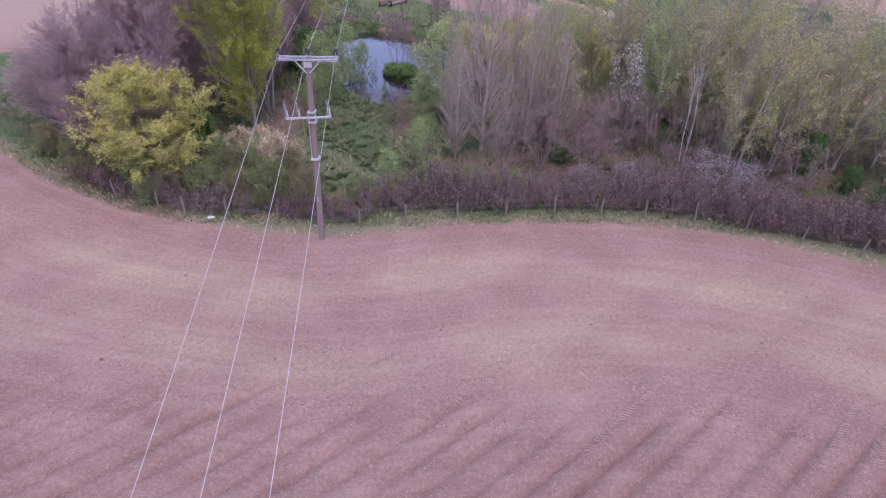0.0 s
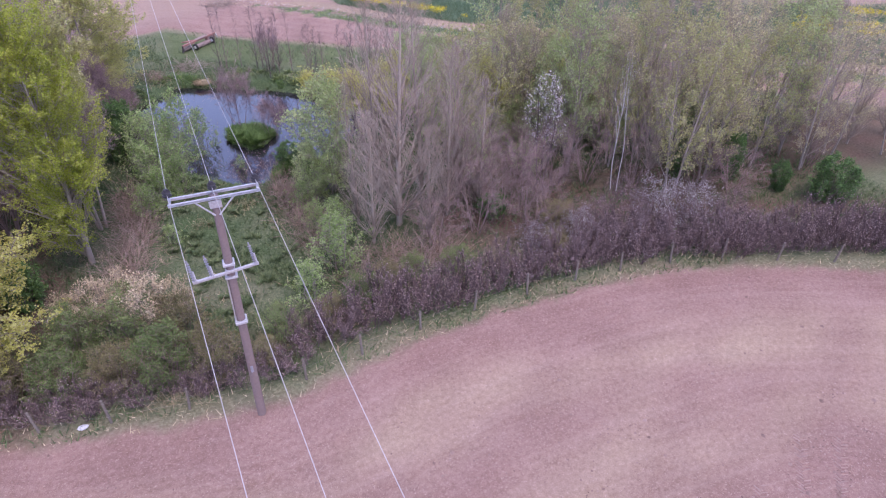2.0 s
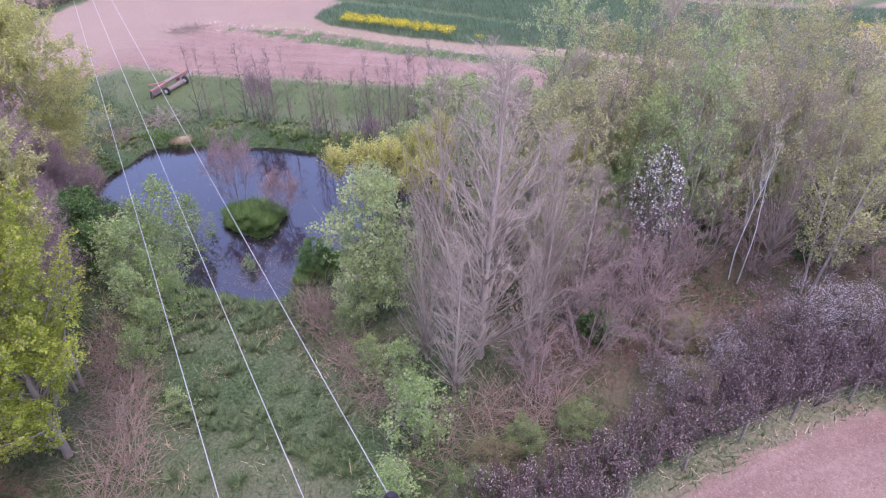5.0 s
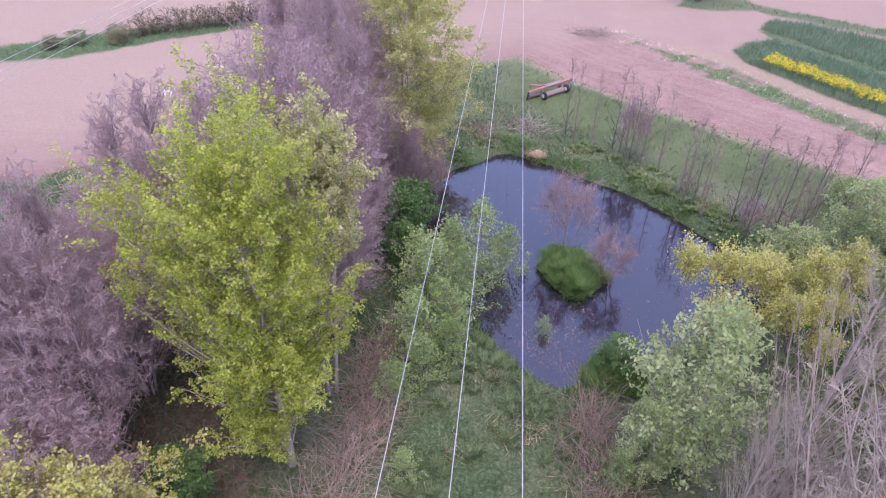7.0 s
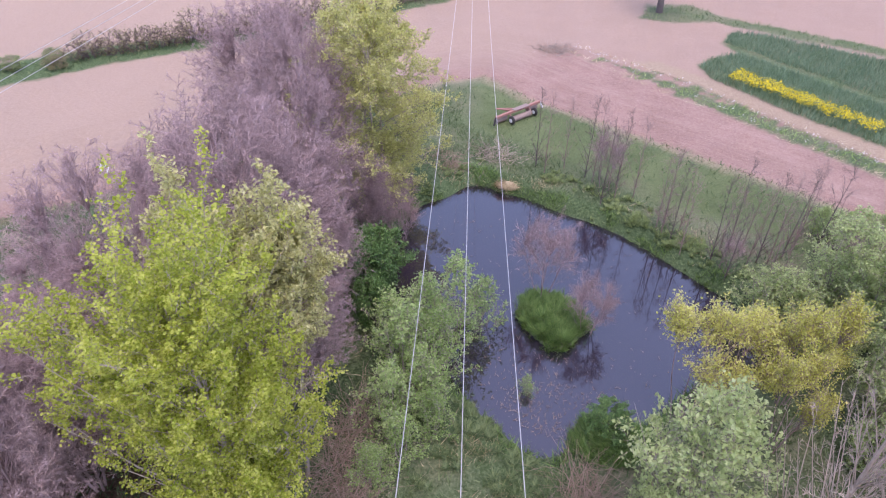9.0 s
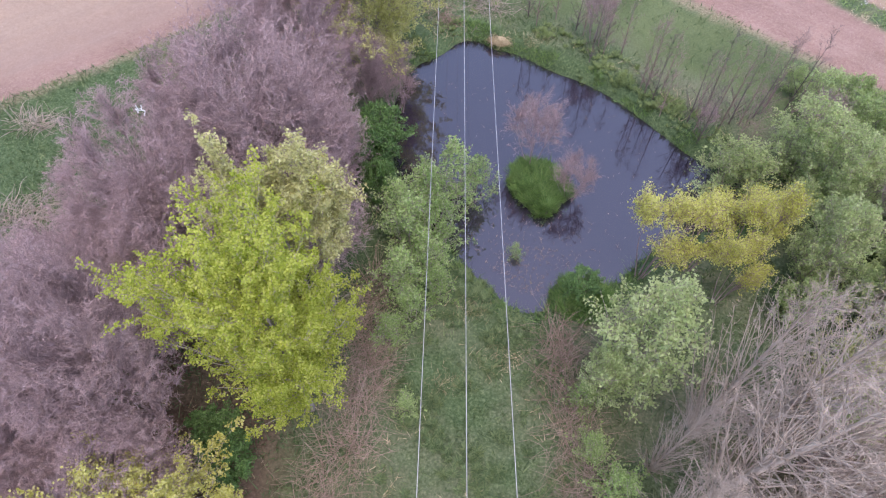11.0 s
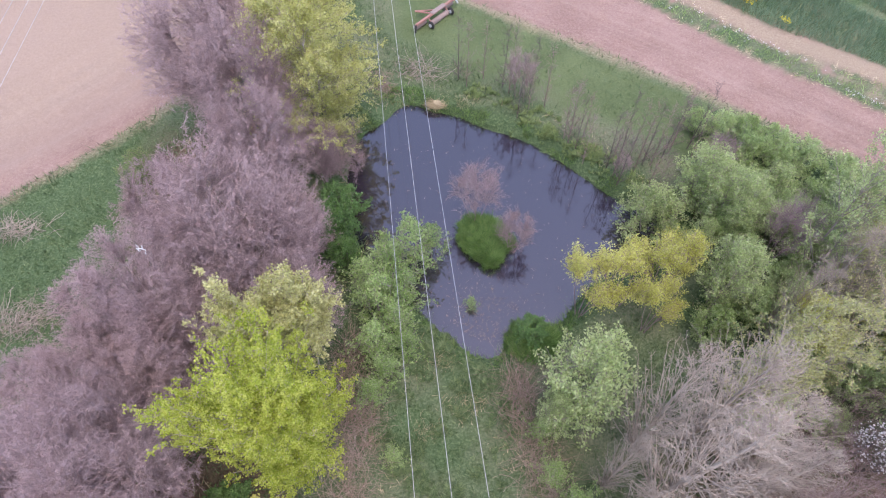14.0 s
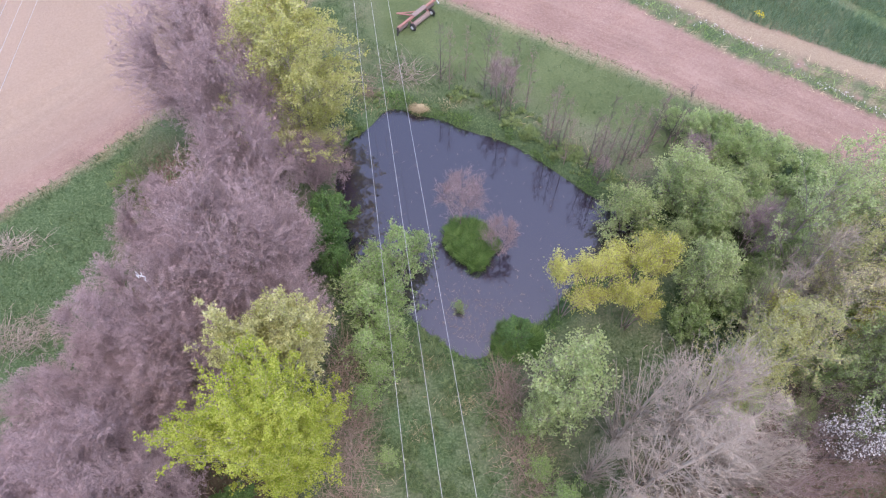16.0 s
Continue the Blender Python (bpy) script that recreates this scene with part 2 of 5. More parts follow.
def egg(low, wide, top=0.12):
    """A crown's outline: reach by height share, widest at the share wide."""
    def reach(u):
        u = np.clip((u - low) / (1 - low), 0, 1)
        w = (wide - low) / (1 - low)
        return np.where(u < w, 0.45 + 0.55 * np.sin(np.pi / 2 * u / max(w, 1e-3)), top + (1 - top) * np.cos(np.pi / 2 * (u - w) / (1 - w)))
    return reach


def spikes(pts, r):
    """Fine twigs: three-sided, drawn out to a point."""
    N = len(pts)
    d = pts[:, 1] - pts[:, 0]
    u = np.cross(d, np.array([0.31, 0.77, 0.55]))
    u /= np.linalg.norm(u, axis=1, keepdims=True) + 1e-9
    w = np.cross(d, u)
    w /= np.linalg.norm(w, axis=1, keepdims=True) + 1e-9
    v = np.stack([pts[:, 0] + u * r, pts[:, 0] + (-0.5 * u + 0.87 * w) * r, pts[:, 0] + (-0.5 * u - 0.87 * w) * r, pts[:, 1]], 1)
    f = np.array([(0, 1, 3), (1, 2, 3), (2, 0, 3)])
    return v.reshape(-1, 3), (f[None] + (np.arange(N) * 4)[:, None, None]).reshape(-1, 3)


def grown(name, label, category, seed, h, rc, bark, leaf=None, stems=1, lean=4.0, low=0.2, wide=0.5, r0=0.12, n1=26, n2=8, n3=6,
          angle=50, lift=0.12, per=8, size=0.14, jitter=0.12, long=1.5, wander=0.07, l2=0.30, l3=0.45, twig=0.006, group="", tip_leaf=None,
          tip_per=0, tip_size=0.08, flat=0.3, droop=0.0, offsets=0.15, bend=(0, 0), crown_part="crown", limb=0.5, a2=42, a3=40, bow=0.08, outer=0.4, lump=0.1, top=0.12, lobes=(), under=-0.6):
    """A tree or shrub at the origin, h tall and rc in reach: limbs that spread from the stems through a rounded crown, side twigs, and leaves on them."""
    rng = np.random.default_rng(seed)
    t = thing(name, label, category, group)
    az = np.arange(stems) * 2 * np.pi / stems + rng.random(stems)
    tilt = np.radians(rng.uniform(0.4, 1.0, stems) * lean) if stems > 1 else np.radians(np.full(1, lean * 0.3))
    tilt = np.minimum(tilt, np.arctan(0.6 * rc / h))
    D = np.stack([np.sin(tilt) * np.cos(az) + bend[0], np.sin(tilt) * np.sin(az) + bend[1], np.cos(tilt)], -1)
    P = np.stack([np.cos(az) * offsets, np.sin(az) * offsets, np.full(stems, -0.15)], -1) if stems > 1 else np.array([[0, 0, -0.15]])
    tp, tr = polylines(rng, P, D, h * rng.uniform(0.84, 0.98, stems) * (0.8 if lobes else 1.0), np.full(stems, r0 / stems**0.4), 9, wander * 0.5, 0.02, 0.1)
    # limbs: each runs from a stem to its own end in the crown
    i = np.arange(n1)
    u = low + (0.985 - low) * ((i + rng.random(n1)) / n1) ** 0.85
    phi = i * 2.39996 + rng.normal(0, 0.35, n1)
    uneven = 1 + lump * (np.sin(3 * phi + seed) * np.cos(7 * u + seed) + np.sin(5 * phi - seed * 2 + 9 * u) * 0.7) + rng.normal(0, lump * 0.5, n1)
    rho = egg(low, wide, top)(u) * rc * uneven * rng.random(n1) ** outer
    T = np.stack([rho * np.cos(phi) + bend[0] * u * h, rho * np.sin(phi) + bend[1] * u * h, u * h], -1)
    if lobes:
        # rounded masses of the crown: centre, reach and share of the limbs
        lb = np.array(lobes, float)
        pick = rng.choice(len(lb), n1, p=lb[:, 6] / lb[:, 6].sum())
        dz = rng.uniform(under, 1.0, n1)
        ring = np.sqrt(1 - dz * dz)
        way = np.stack([ring * np.cos(phi), ring * np.sin(phi), dz], -1)
        T = lb[pick, :3] + way * lb[pick, 3:6] * (uneven * rng.random(n1) ** outer)[:, None]
        T[:, 2] = np.maximum(T[:, 2], 0.06 * h)
        phi = np.arctan2(T[:, 1], T[:, 0])
    own = np.argmax(np.cos(az[None] - phi[:, None]) + rng.normal(0, 0.3, (n1, stems)), 1)
    at_top = tp[own, -1]
    axis_xy = tp[own, 0, :2] + (at_top[:, :2] - tp[own, 0, :2]) * np.clip(T[:, 2] / at_top[:, 2], 0, 1)[:, None]
    away = np.maximum(np.hypot(T[:, 0] - axis_xy[:, 0], T[:, 1] - axis_xy[:, 1]), 0.15)
    rise = away / np.tan(np.radians(rng.normal(angle, 6, n1)))
    x = np.clip(np.maximum(T[:, 2] - rise, low * h * 0.35) / at_top[:, 2], 0.03, 0.93) * 9
    k, f = x.astype(int), (x - x.astype(int))[:, None]
    P0 = tp[own, k] * (1 - f) + tp[own, k + 1] * f
    span = np.linalg.norm(T - P0, axis=1)
    mid = (P0 + T) / 2 + np.stack([rng.normal(0, wander, n1), rng.normal(0, wander, n1), np.full(n1, bow)], -1) * span[:, None]
    s = np.linspace(0, 1, 6)[None, :, None]
    p1 = P0[:, None] * (1 - s) ** 2 + mid[:, None] * 2 * s * (1 - s) + T[:, None] * s * s
    p1 = p1 + rng.normal(0, 1, p1.shape) * (span * wander * 0.25)[:, None, None] * s * (1.2 - s)
    rb = np.maximum(tr[own, k] * limb * np.clip(span / (0.6 * rc + 0.3), 0.4, 1.2), twig * 1.6)
    r1 = rb[:, None] * (1 - 0.78 * s[..., 0])
    a, d, r, v, own = shoots(rng, p1, r1, n2, 0.2, 1.0, a2)
    p2, r2 = polylines(rng, a, d, l2 * rc * (1.25 - 0.6 * v) * rng.uniform(0.6, 1.3, len(a)), np.maximum(r * 0.5, twig * 1.2), 2, wander * 1.3, lift * 0.7 - droop)
    a, d, r, v, own = shoots(rng, p2, r2, max(n3, 1), 0.1, 1.0, a3, 20.0)
    base = np.linalg.norm(p2[:, -1] - p2[:, 0], axis=1)[own]
    p3, r3 = polylines(rng, a, d, np.maximum(base * l3 * (1.2 - 0.6 * v), 0.14) * rng.uniform(0.6, 1.5, len(a)), np.full(len(a), twig), 1, wander * 1.3, lift * 0.6 - droop * 1.5)
    tips = p3[:, -1]
    high = h / np.quantile(tips[:, 2], 0.997)
    broad = 1.0 if lobes else min(max(rc / np.quantile(np.hypot(tips[:, 0], tips[:, 1]), 0.95), 0.6), 1.4)
    for p in (tp, p1, p2, p3):
        p *= np.array([broad, broad, high])
    for k in range(stems):
        part("trunk" if stems < 4 else "stem", mesh_of("trunk", *tubes(tp[k:k + 1], tr[k:k + 1], 6), bark, True), bark, t)
    tagged(part("branchwork", mesh_of("branchwork", *tubes(p1, r1, 3), bark, True), bark, t), kind="stuff")
    tagged(part("side_growth", mesh_of("side_growth", *tubes(p2, r2), bark), bark, t), kind="stuff")
    if n3:
        tagged(part("twig_growth", mesh_of("twig_growth", *spikes(p3, twig), bark), bark, t), kind="stuff")
    if leaf is not None and per:
        c = along(rng, p3, per, 0.15, 1.05, jitter)
        part(crown_part, mesh_of("crown", *leaves(rng, c, size, long, flat), leaf), leaf, t)
    if tip_leaf is not None and tip_per:
        c = along(rng, p3, tip_per, 0.4, 1.0, jitter * 0.6)
        v, q = leaves(rng, c, tip_size, 1.3, 0.0)
        tagged(part("bud_cover", mesh_of("bud_cover", v, q[:, :3], tip_leaf), tip_leaf, t), kind="stuff")
    return t


placed_once = set()


def stand(t, x, y, turn=0.0, size=1.0, tall=1.0, sink=0.0, label=""):
    """Stands a grown thing on the ground; from the second time on, a copy of it."""
    m = pose(x, y, ground_height(x, y) - sink, 0, 0, turn) @ Matrix.Diagonal((size, size, size * tall, 1))
    if t.name in placed_once:
        t = copy_thing(t, m)
    else:
        placed_once.add(t.name)
        t.matrix_basis = m
    if label:
        tagged(t, label)
    return t


def box(bm, size, m):
    bmesh.ops.create_cube(bm, size=1.0, matrix=m @ Matrix.Diagonal((*size, 1)))


def rounded(bm, width=0.01):
    bmesh.ops.bevel(bm, geom=bm.edges[:], offset=width, segments=2, affect="EDGES", profile=0.5)


def rod(bm, a, b, r0, r1=None, k=10):
    a, b = Vector(a), Vector(b)
    m = Matrix.Translation((a + b) / 2) @ (b - a).to_track_quat("Z", "Y").to_matrix().to_4x4()
    bmesh.ops.create_cone(bm, cap_ends=True, segments=k, radius1=r0, radius2=r0 if r1 is None else r1, depth=(b - a).length, matrix=m)


# ---------------------------------------------------------------- ground
def smooth_ring(points, times=2):
    p = np.array(points, float)
    for _ in range(times):
        q = np.roll(p, -1, 0)
        p = np.stack([p * 0.75 + q * 0.25, p * 0.25 + q * 0.75], 1).reshape(-1, 2)
    return p


def inside(px, py, ring):
    """Signed distance to a closed outline, positive inside."""
    a, b = ring, np.roll(ring, -1, 0)
    best = np.full(px.shape, 1e9)
    odd = np.zeros(px.shape, bool)
    for (ax, ay), (bx, by) in zip(a, b):
        dx, dy = bx - ax, by - ay
        t = np.clip(((px - ax) * dx + (py - ay) * dy) / (dx * dx + dy * dy + 1e-12), 0, 1)
        best = np.minimum(best, (px - ax - t * dx) ** 2 + (py - ay - t * dy) ** 2)
        hit = (ay > py) != (by > py)
        odd ^= hit & (px < dx * (py - ay) / (dy if abs(dy) > 1e-9 else 1e-9) + ax)
    return np.where(odd, 1.0, -1.0) * np.sqrt(best)


POND = smooth_ring([(-1.6, 33.9), (-2.8, 32.1), (-4.3, 31.3), (-4.9, 28.0), (-4.4, 25.1), (-3.6, 22.7), (-1.2, 20.0), (0.6, 18.1), (1.9, 17.1), (2.8, 17.5),
                    (3.1, 19.0), (5.2, 18.4), (6.6, 20.1), (7.7, 21.1), (9.4, 22.0), (12.4, 22.5), (12.8, 23.6), (10.4, 25.2), (9.0, 26.6), (7.3, 28.5), (5.1, 30.5),
                    (2.9, 31.4), (1.0, 32.7), (-0.3, 33.0)])
ISLAND = smooth_ring([(0.8, 24.6), (1.6, 25.5), (3.1, 25.1), (4.2, 23.7), (3.8, 22.7), (2.7, 21.5), (1.8, 22.1), (1.0, 23.2)])
NEAR_FIELD = np.array([(-400, 60), (-60, 34), (-32, 17), (-21.2, 8.8), (-15.9, 5.0), (-10.7, 2.3), (-7.3, 1.3), (-5, 0.9), (-2.9, 0.6), (0, 0.25), (2.4, 0.5), (4.8, 1.1),
                       (7.3, 1.6), (11, 1.9), (15.7, 1.9), (18.5, 1.6), (21, 1.0), (23.5, 0.0), (27.2, -1.6), (40, -7), (80, -26), (400, -120), (400, -900), (-400, -900)], float)
FAR_FIELD = np.array([(-900, 120), (-60.8, 36.5), (-40.5, 25.3), (-31.4, 25.6), (-26.4, 25.9), (-22.1, 29.2), (-17.4, 33.3), (-11.1, 40.0), (-5.3, 46.6), (-2.0, 48.1), (1.5, 44.4), (3.7, 43.0), (8.5, 39.8),
                      (13.5, 36.3), (19.9, 31.5), (27.1, 25.9), (45.6, 10.1), (81.0, -16.2), (400, -100), (900, 900), (-900, 900)], float)
WEEDS = np.array([(3.6, 54.9), (4.7, 53.6), (10.0, 47.9), (15.0, 43.0), (21.6, 36.6), (29.1, 30.3), (45.6, 14.7), (81.0, -12.2), (81.0, -9.1), (45.6, 18.2), (30.6, 32.7), (22.5, 38.3), (16.9, 43.8), (13.4, 48.2), (8.6, 52.2), (5.1, 55.1)], float)
TRACK = np.array([(8.6, 52.3), (13.4, 48.3), (16.9, 43.9), (22.5, 38.4), (30.6, 32.8), (45.6, 18.2), (81.0, -9.1), (81.0, -7.1), (45.6, 20.3), (31.4, 33.9), (23.4, 39.6), (18.2, 44.8), (14.4, 49.5), (11.1, 52.5)], float)
CROP_LAND = np.array([(14.0, 51.9), (14.5, 49.6), (18.3, 44.9), (23.5, 39.7), (31.6, 34.0), (45.6, 20.7), (81.0, -6.1), (81.0, 20.3), (52.7, 34.4), (40.5, 44.6), (29.0, 54.5), (21.1, 59.4), (18.2, 59.6), (17.0, 57.2), (17.7, 54.9), (15.2, 53.3)], float)
MARGIN = np.array([(11.1, 62.8), (13.2, 61.8), (17.2, 62.3), (28.4, 56.1), (40.5, 46.4), (52.7, 36.5), (81.0, 22.3), (81.0, 24.3), (52.7, 38.5), (41.5, 48.1), (29.4, 57.7), (18.2, 64.2), (16.2, 66.9), (12.2, 66.4)], float)
WEST_MARGIN = np.array([(-81.0, 16.2), (-40.3, 40.1), (-35.8, 41.7), (-30.2, 46.8), (-20.0, 53.5), (-9.0, 63.0), (6.1, 77.0), (5.1, 79.0), (-10.6, 65.8), (-21.3, 56.5), (-31.9, 50.2), (-38.6, 45.7), (-44.6, 41.5), (-81.0, 20.3)], float)
WATER_LEVEL = -0.6


def wavy(x, y, s, seed=0.0):
    """A smooth, uneven field of about -1 to 1."""
    return (np.sin(x * s * 1.31 + seed) * np.cos(y * s * 1.17 - seed * 1.7) + np.sin((x + y) * s * 0.71 + seed * 2.1) * 0.7 + np.sin((x - y * 1.3) * s * 2.3 + seed) * 0.4
            + np.cos((x * 0.8 + y * 1.9) * s * 1.9 - seed) * 0.35) / 2.0


def height_of(x, y):
    pond = inside(x, y, POND)
    isle = inside(x, y, ISLAND)
    near = inside(x, y, NEAR_FIELD)
    far = inside(x, y, FAR_FIELD)
    z = wavy(x, y, 0.55) * 0.06 * np.clip(-near, 0, 1) + wavy(x, y, 1.7, 3.0) * 0.03
    z = z + 0.10 * np.exp(-((near + 0.8) ** 2) / 0.5)
    bank = np.clip((pond + 1.3) / 1.7, 0, 1)
    z = z - 1.25 * bank * bank * (3 - 2 * bank)
    top = np.clip((isle + 0.12) / 0.35, 0, 1)
    z = np.where(isle > -0.3, np.maximum(z, -1.2 + top * (0.74 + 0.16 * np.clip(isle, 0, 1.2) + 0.16 * wavy(x, y, 2.4, 1.5))), z)
    dome = np.exp(-(((x - 4.3) / 1.15) ** 2 + ((y - 17.2) / 1.25) ** 2) * 1.5)
    z = z + 0.6 * dome * (pond < 0.6)
    # beds of the worked field, which end short of its headland
    s = -x * 0.643 + y * 0.766
    end = np.clip((-9.6 + 0.9 * np.sin(np.floor(s / 1.02) * 2.4) - y - 0.02 * x) / 1.2, 0, 1)
    bed_no = np.floor(s / 1.02)
    w = (s / 1.02) % 1.0
    bed = np.where(w < 0.36, -np.sin(w / 0.36 * np.pi) * (0.27 + 0.09 * np.sin(bed_no * 5.1)), 0.05 * np.sin((w - 0.36) / 0.64 * np.pi))
    z = z + bed * end * (near > 0) * (0.65 + 0.35 * wavy(x, y, 0.9, 2.0))
    # wheelings that follow the headland
    for d0, amp in ((3.1, 0.05), (4.9, 0.05), (7.2, 0.035), (8.9, 0.035)):
        z = z - amp * np.exp(-((near - d0 - wavy(x, y, 0.22, d0) * 0.5) ** 2) / 0.06)
    # shallow drills on the far strip
    strip = np.clip(far / 0.4, 0, 1) * np.clip((8 - far) / 1.0, 0, 1)
    z = z + strip * (0.03 * np.sin(far * 4.2) - 0.05)
    z = z - 0.1 * np.exp(-((far - 0.25) ** 2) / 0.05)
    return z


def ground_height(x, y):
    return float(height_of(np.array([float(x)]), np.array([float(y)]))[0])


def axis(fine0, fine1, step, ends):
    a = np.arange(fine0, fine1 + 1e-6, step)
    out = np.array(ends, float)
    return np.concatenate([fine0 - out[::-1], a, fine1 + out])


outer = (0.6, 1.4, 2.6, 4.5, 8, 14, 25, 60, 150, 500, 1500, 3000)
gx = axis(-24, 32, 0.2, np.concatenate([np.arange(0.35, 16, 0.35), 16 + np.array(outer)]))
gy = np.concatenate([-36 - np.array(outer)[::-1], np.arange(-36, -18, 0.24), np.arange(-18, -6, 0.13), np.arange(-6, 47, 0.28), np.arange(47, 66, 0.4), 66 + np.array(outer)])
GX, GY = np.meshgrid(gx, gy)
fx, fy = GX.ravel(), GY.ravel()
fz = height_of(fx, fy)
gi = np.arange(len(fx)).reshape(GX.shape)
gq = np.stack([gi[:-1, :-1], gi[:-1, 1:], gi[1:, 1:], gi[1:, :-1]], -1).reshape(-1, 4)
near_d, far_d = inside(fx, fy, NEAR_FIELD), inside(fx, fy, FAR_FIELD)
rag = wavy(fx, fy, 2.2, 1.0) * 0.22 + wavy(fx, fy, 5.1, 4.0) * 0.14
weed_land = inside(fx, fy, WEEDS) + np.minimum(wavy(fx, fy, 0.9, 2.0) * 0.8 + wavy(fx, fy, 2.3, 6.0) * 0.6 + np.clip((51 - fy) / 14, -0.7, 0.6) - 0.2, 0) * 1.6
verdant = np.maximum.reduce([weed_land] + [inside(fx, fy, r) for r in (CROP_LAND, MARGIN, WEST_MARGIN)])
soil = np.clip(np.maximum(near_d, np.minimum(far_d, -verdant)) * 2.2 + rag * 2 + 0.5, 0, 1)
dry = np.clip(1.0 - np.abs(near_d + 0.35 + rag) / 0.8, 0, 1) * 0.5 + np.clip(1 - np.abs(far_d + 0.2 + rag) / 0.7, 0, 1) * 0.9
dry = np.maximum(dry, np.clip(inside(fx, fy, TRACK) * 3 + rag * 2 + 0.3, 0, 1))
dry = np.maximum(dry, (inside(fx, fy, WEEDS) > -0.3) * np.clip(wavy(fx, fy, 1.8, 2.0) * 1.3 - 0.05, 0, 0.9))
band = np.exp(-((near_d - 4.2 - wavy(fx, fy, 0.3, 5.0)) ** 2) / 2.2) + 0.8 * np.exp(-((near_d - 8.6 - wavy(fx, fy, 0.25, 7.0) * 1.5) ** 2) / 2.5)
pale = np.clip(band * (0.65 + 0.5 * wavy(fx, fy, 0.7, 9.0)), 0, 1)
beyond = np.clip((inside(fx, fy, np.array([(-2.0, 47.5), (3.8, 55.2), (14.0, 49.0), (30.0, 32.0), (81.0, -10.0), (81.0, -17.0), (27.1, 25.9), (13.5, 36.3), (1.5, 44.4)], float)) + 1.5) / 3.0, 0, 1)
pale = np.maximum(pale, np.clip((far_d - 0.8) / 5, 0, 1) * (0.5 + 0.4 * np.clip((2 - fx) / 14, 0, 1)) * (1 - beyond))
wood = np.clip((fx - 8.5 + wavy(fx, fy, 0.6, 2.0) * 1.5) / 2.5, 0, 1) * np.clip((fy - 4.5) / 2, 0, 1) * np.clip((14 - fy + wavy(fx, fy, 0.4) * 3) / 4, 0, 1)
wood = np.maximum(wood, np.clip((-6.3 - fx + wavy(fx, fy, 0.7, 6.0) * 1.2) / 2, 0, 1) * np.clip((fx + 18.0) / 2.5, 0, 1) * np.clip((33 - fy) / 3, 0, 1))
wood = np.maximum(wood, np.clip(1 - np.abs(near_d + 3.0) / 1.8, 0, 1) * 0.85)
wood = np.maximum(wood, np.clip(1 - np.abs(near_d + 5.2) / 2.6, 0, 1) * np.clip((fx - 6) / 3, 0, 1))
lush = np.clip(0.5 + 0.6 * wavy(fx, fy, 0.45, 8.0) + 0.4 * wavy(fx, fy, 1.3, 5.0), 0, 1)
lush = np.maximum(lush, np.clip((-15.5 - fx) / 2, 0, 1) * (fy > 10))
lush = np.maximum(lush, np.clip(1.4 - np.abs(inside(fx, fy, POND) + 0.9), 0, 1))

mown = np.clip((3.2 + wavy(fx, fy, 0.5, 3.0) - np.abs(far_d + 3.0)) / 1.2, 0, 1) * np.clip((fx + 3.5) / 2, 0, 1) * np.clip((19 - fx) / 3, 0, 1) * (fy > 20)
gm, n, l, b = material("field_and_turf", 0.95, 0.1)
geo = n.new("ShaderNodeNewGeometry")
pos = geo.outputs["Position"]


def layer(name):
    a = n.new("ShaderNodeAttribute")
    a.attribute_name = name
    return a.outputs["Fac"]


clods = noise_tex(n, l, 5.5, 8.0, 0.72, pos)
patches = noise_tex(n, l, 0.35, 4.0, 0.6, pos)
grit = noise_tex(n, l, 30.0, 5.0, 0.75, pos)
apart = n.new("ShaderNodeSeparateXYZ")
l.new(pos, apart.inputs[0])
flow = n.new("ShaderNodeCombineXYZ")
l.new(calc(n, l, "MULTIPLY", apart.outputs[0], 0.07), flow.inputs[0])
l.new(calc(n, l, "MULTIPLY", layer("edge"), 1.7), flow.inputs[1])
streak = noise_tex(n, l, 1.0, 6.0, 0.65, flow.outputs[0])
earth = ramp(n, l, calc(n, l, "ADD", calc(n, l, "MULTIPLY", clods, 0.6), calc(n, l, "MULTIPLY", patches, 0.4)), [(0.34, (0.245, 0.147, 0.118)), (0.5, (0.345, 0.217, 0.178)), (0.66, (0.455, 0.302, 0.250))])
earth = mix(n, l, layer("pale"), earth, ramp(n, l, clods, [(0.35, (0.375, 0.272, 0.19)), (0.65, (0.545, 0.415, 0.295))]))
earth = mix(n, l, calc(n, l, "MULTIPLY", calc(n, l, "SUBTRACT", streak, 0.48), 2.6, True), earth, mix(n, l, 0.4, earth, (0.60, 0.46, 0.37)))
earth = mix(n, l, calc(n, l, "MULTIPLY", calc(n, l, "SUBTRACT", 0.45, streak), 2.4, True), earth, mix(n, l, 0.3, earth, (0.22, 0.135, 0.115)))
earth = mix(n, l, calc(n, l, "MULTIPLY", calc(n, l, "SUBTRACT", grit, 0.49), 2.6, True), earth, (0.16, 0.10, 0.082))
speck = noise_tex(n, l, 14.0, 3.0, 0.8, pos)
earth = mix(n, l, calc(n, l, "MULTIPLY", calc(n, l, "SUBTRACT", speck, 0.56), 5.0, True), earth, (0.62, 0.47, 0.39))
earth = mix(n, l, calc(n, l, "MULTIPLY", layer("far"), 0.5), earth, (0.36, 0.265, 0.21))
tuft = noise_tex(n, l, 9.0, 6.0, 0.7, pos)
sward = ramp(n, l, calc(n, l, "ADD", calc(n, l, "MULTIPLY", tuft, 0.5), calc(n, l, "MULTIPLY", patches, 0.5)), [(0.35, (0.085, 0.12, 0.05)), (0.65, (0.175, 0.215, 0.10))])
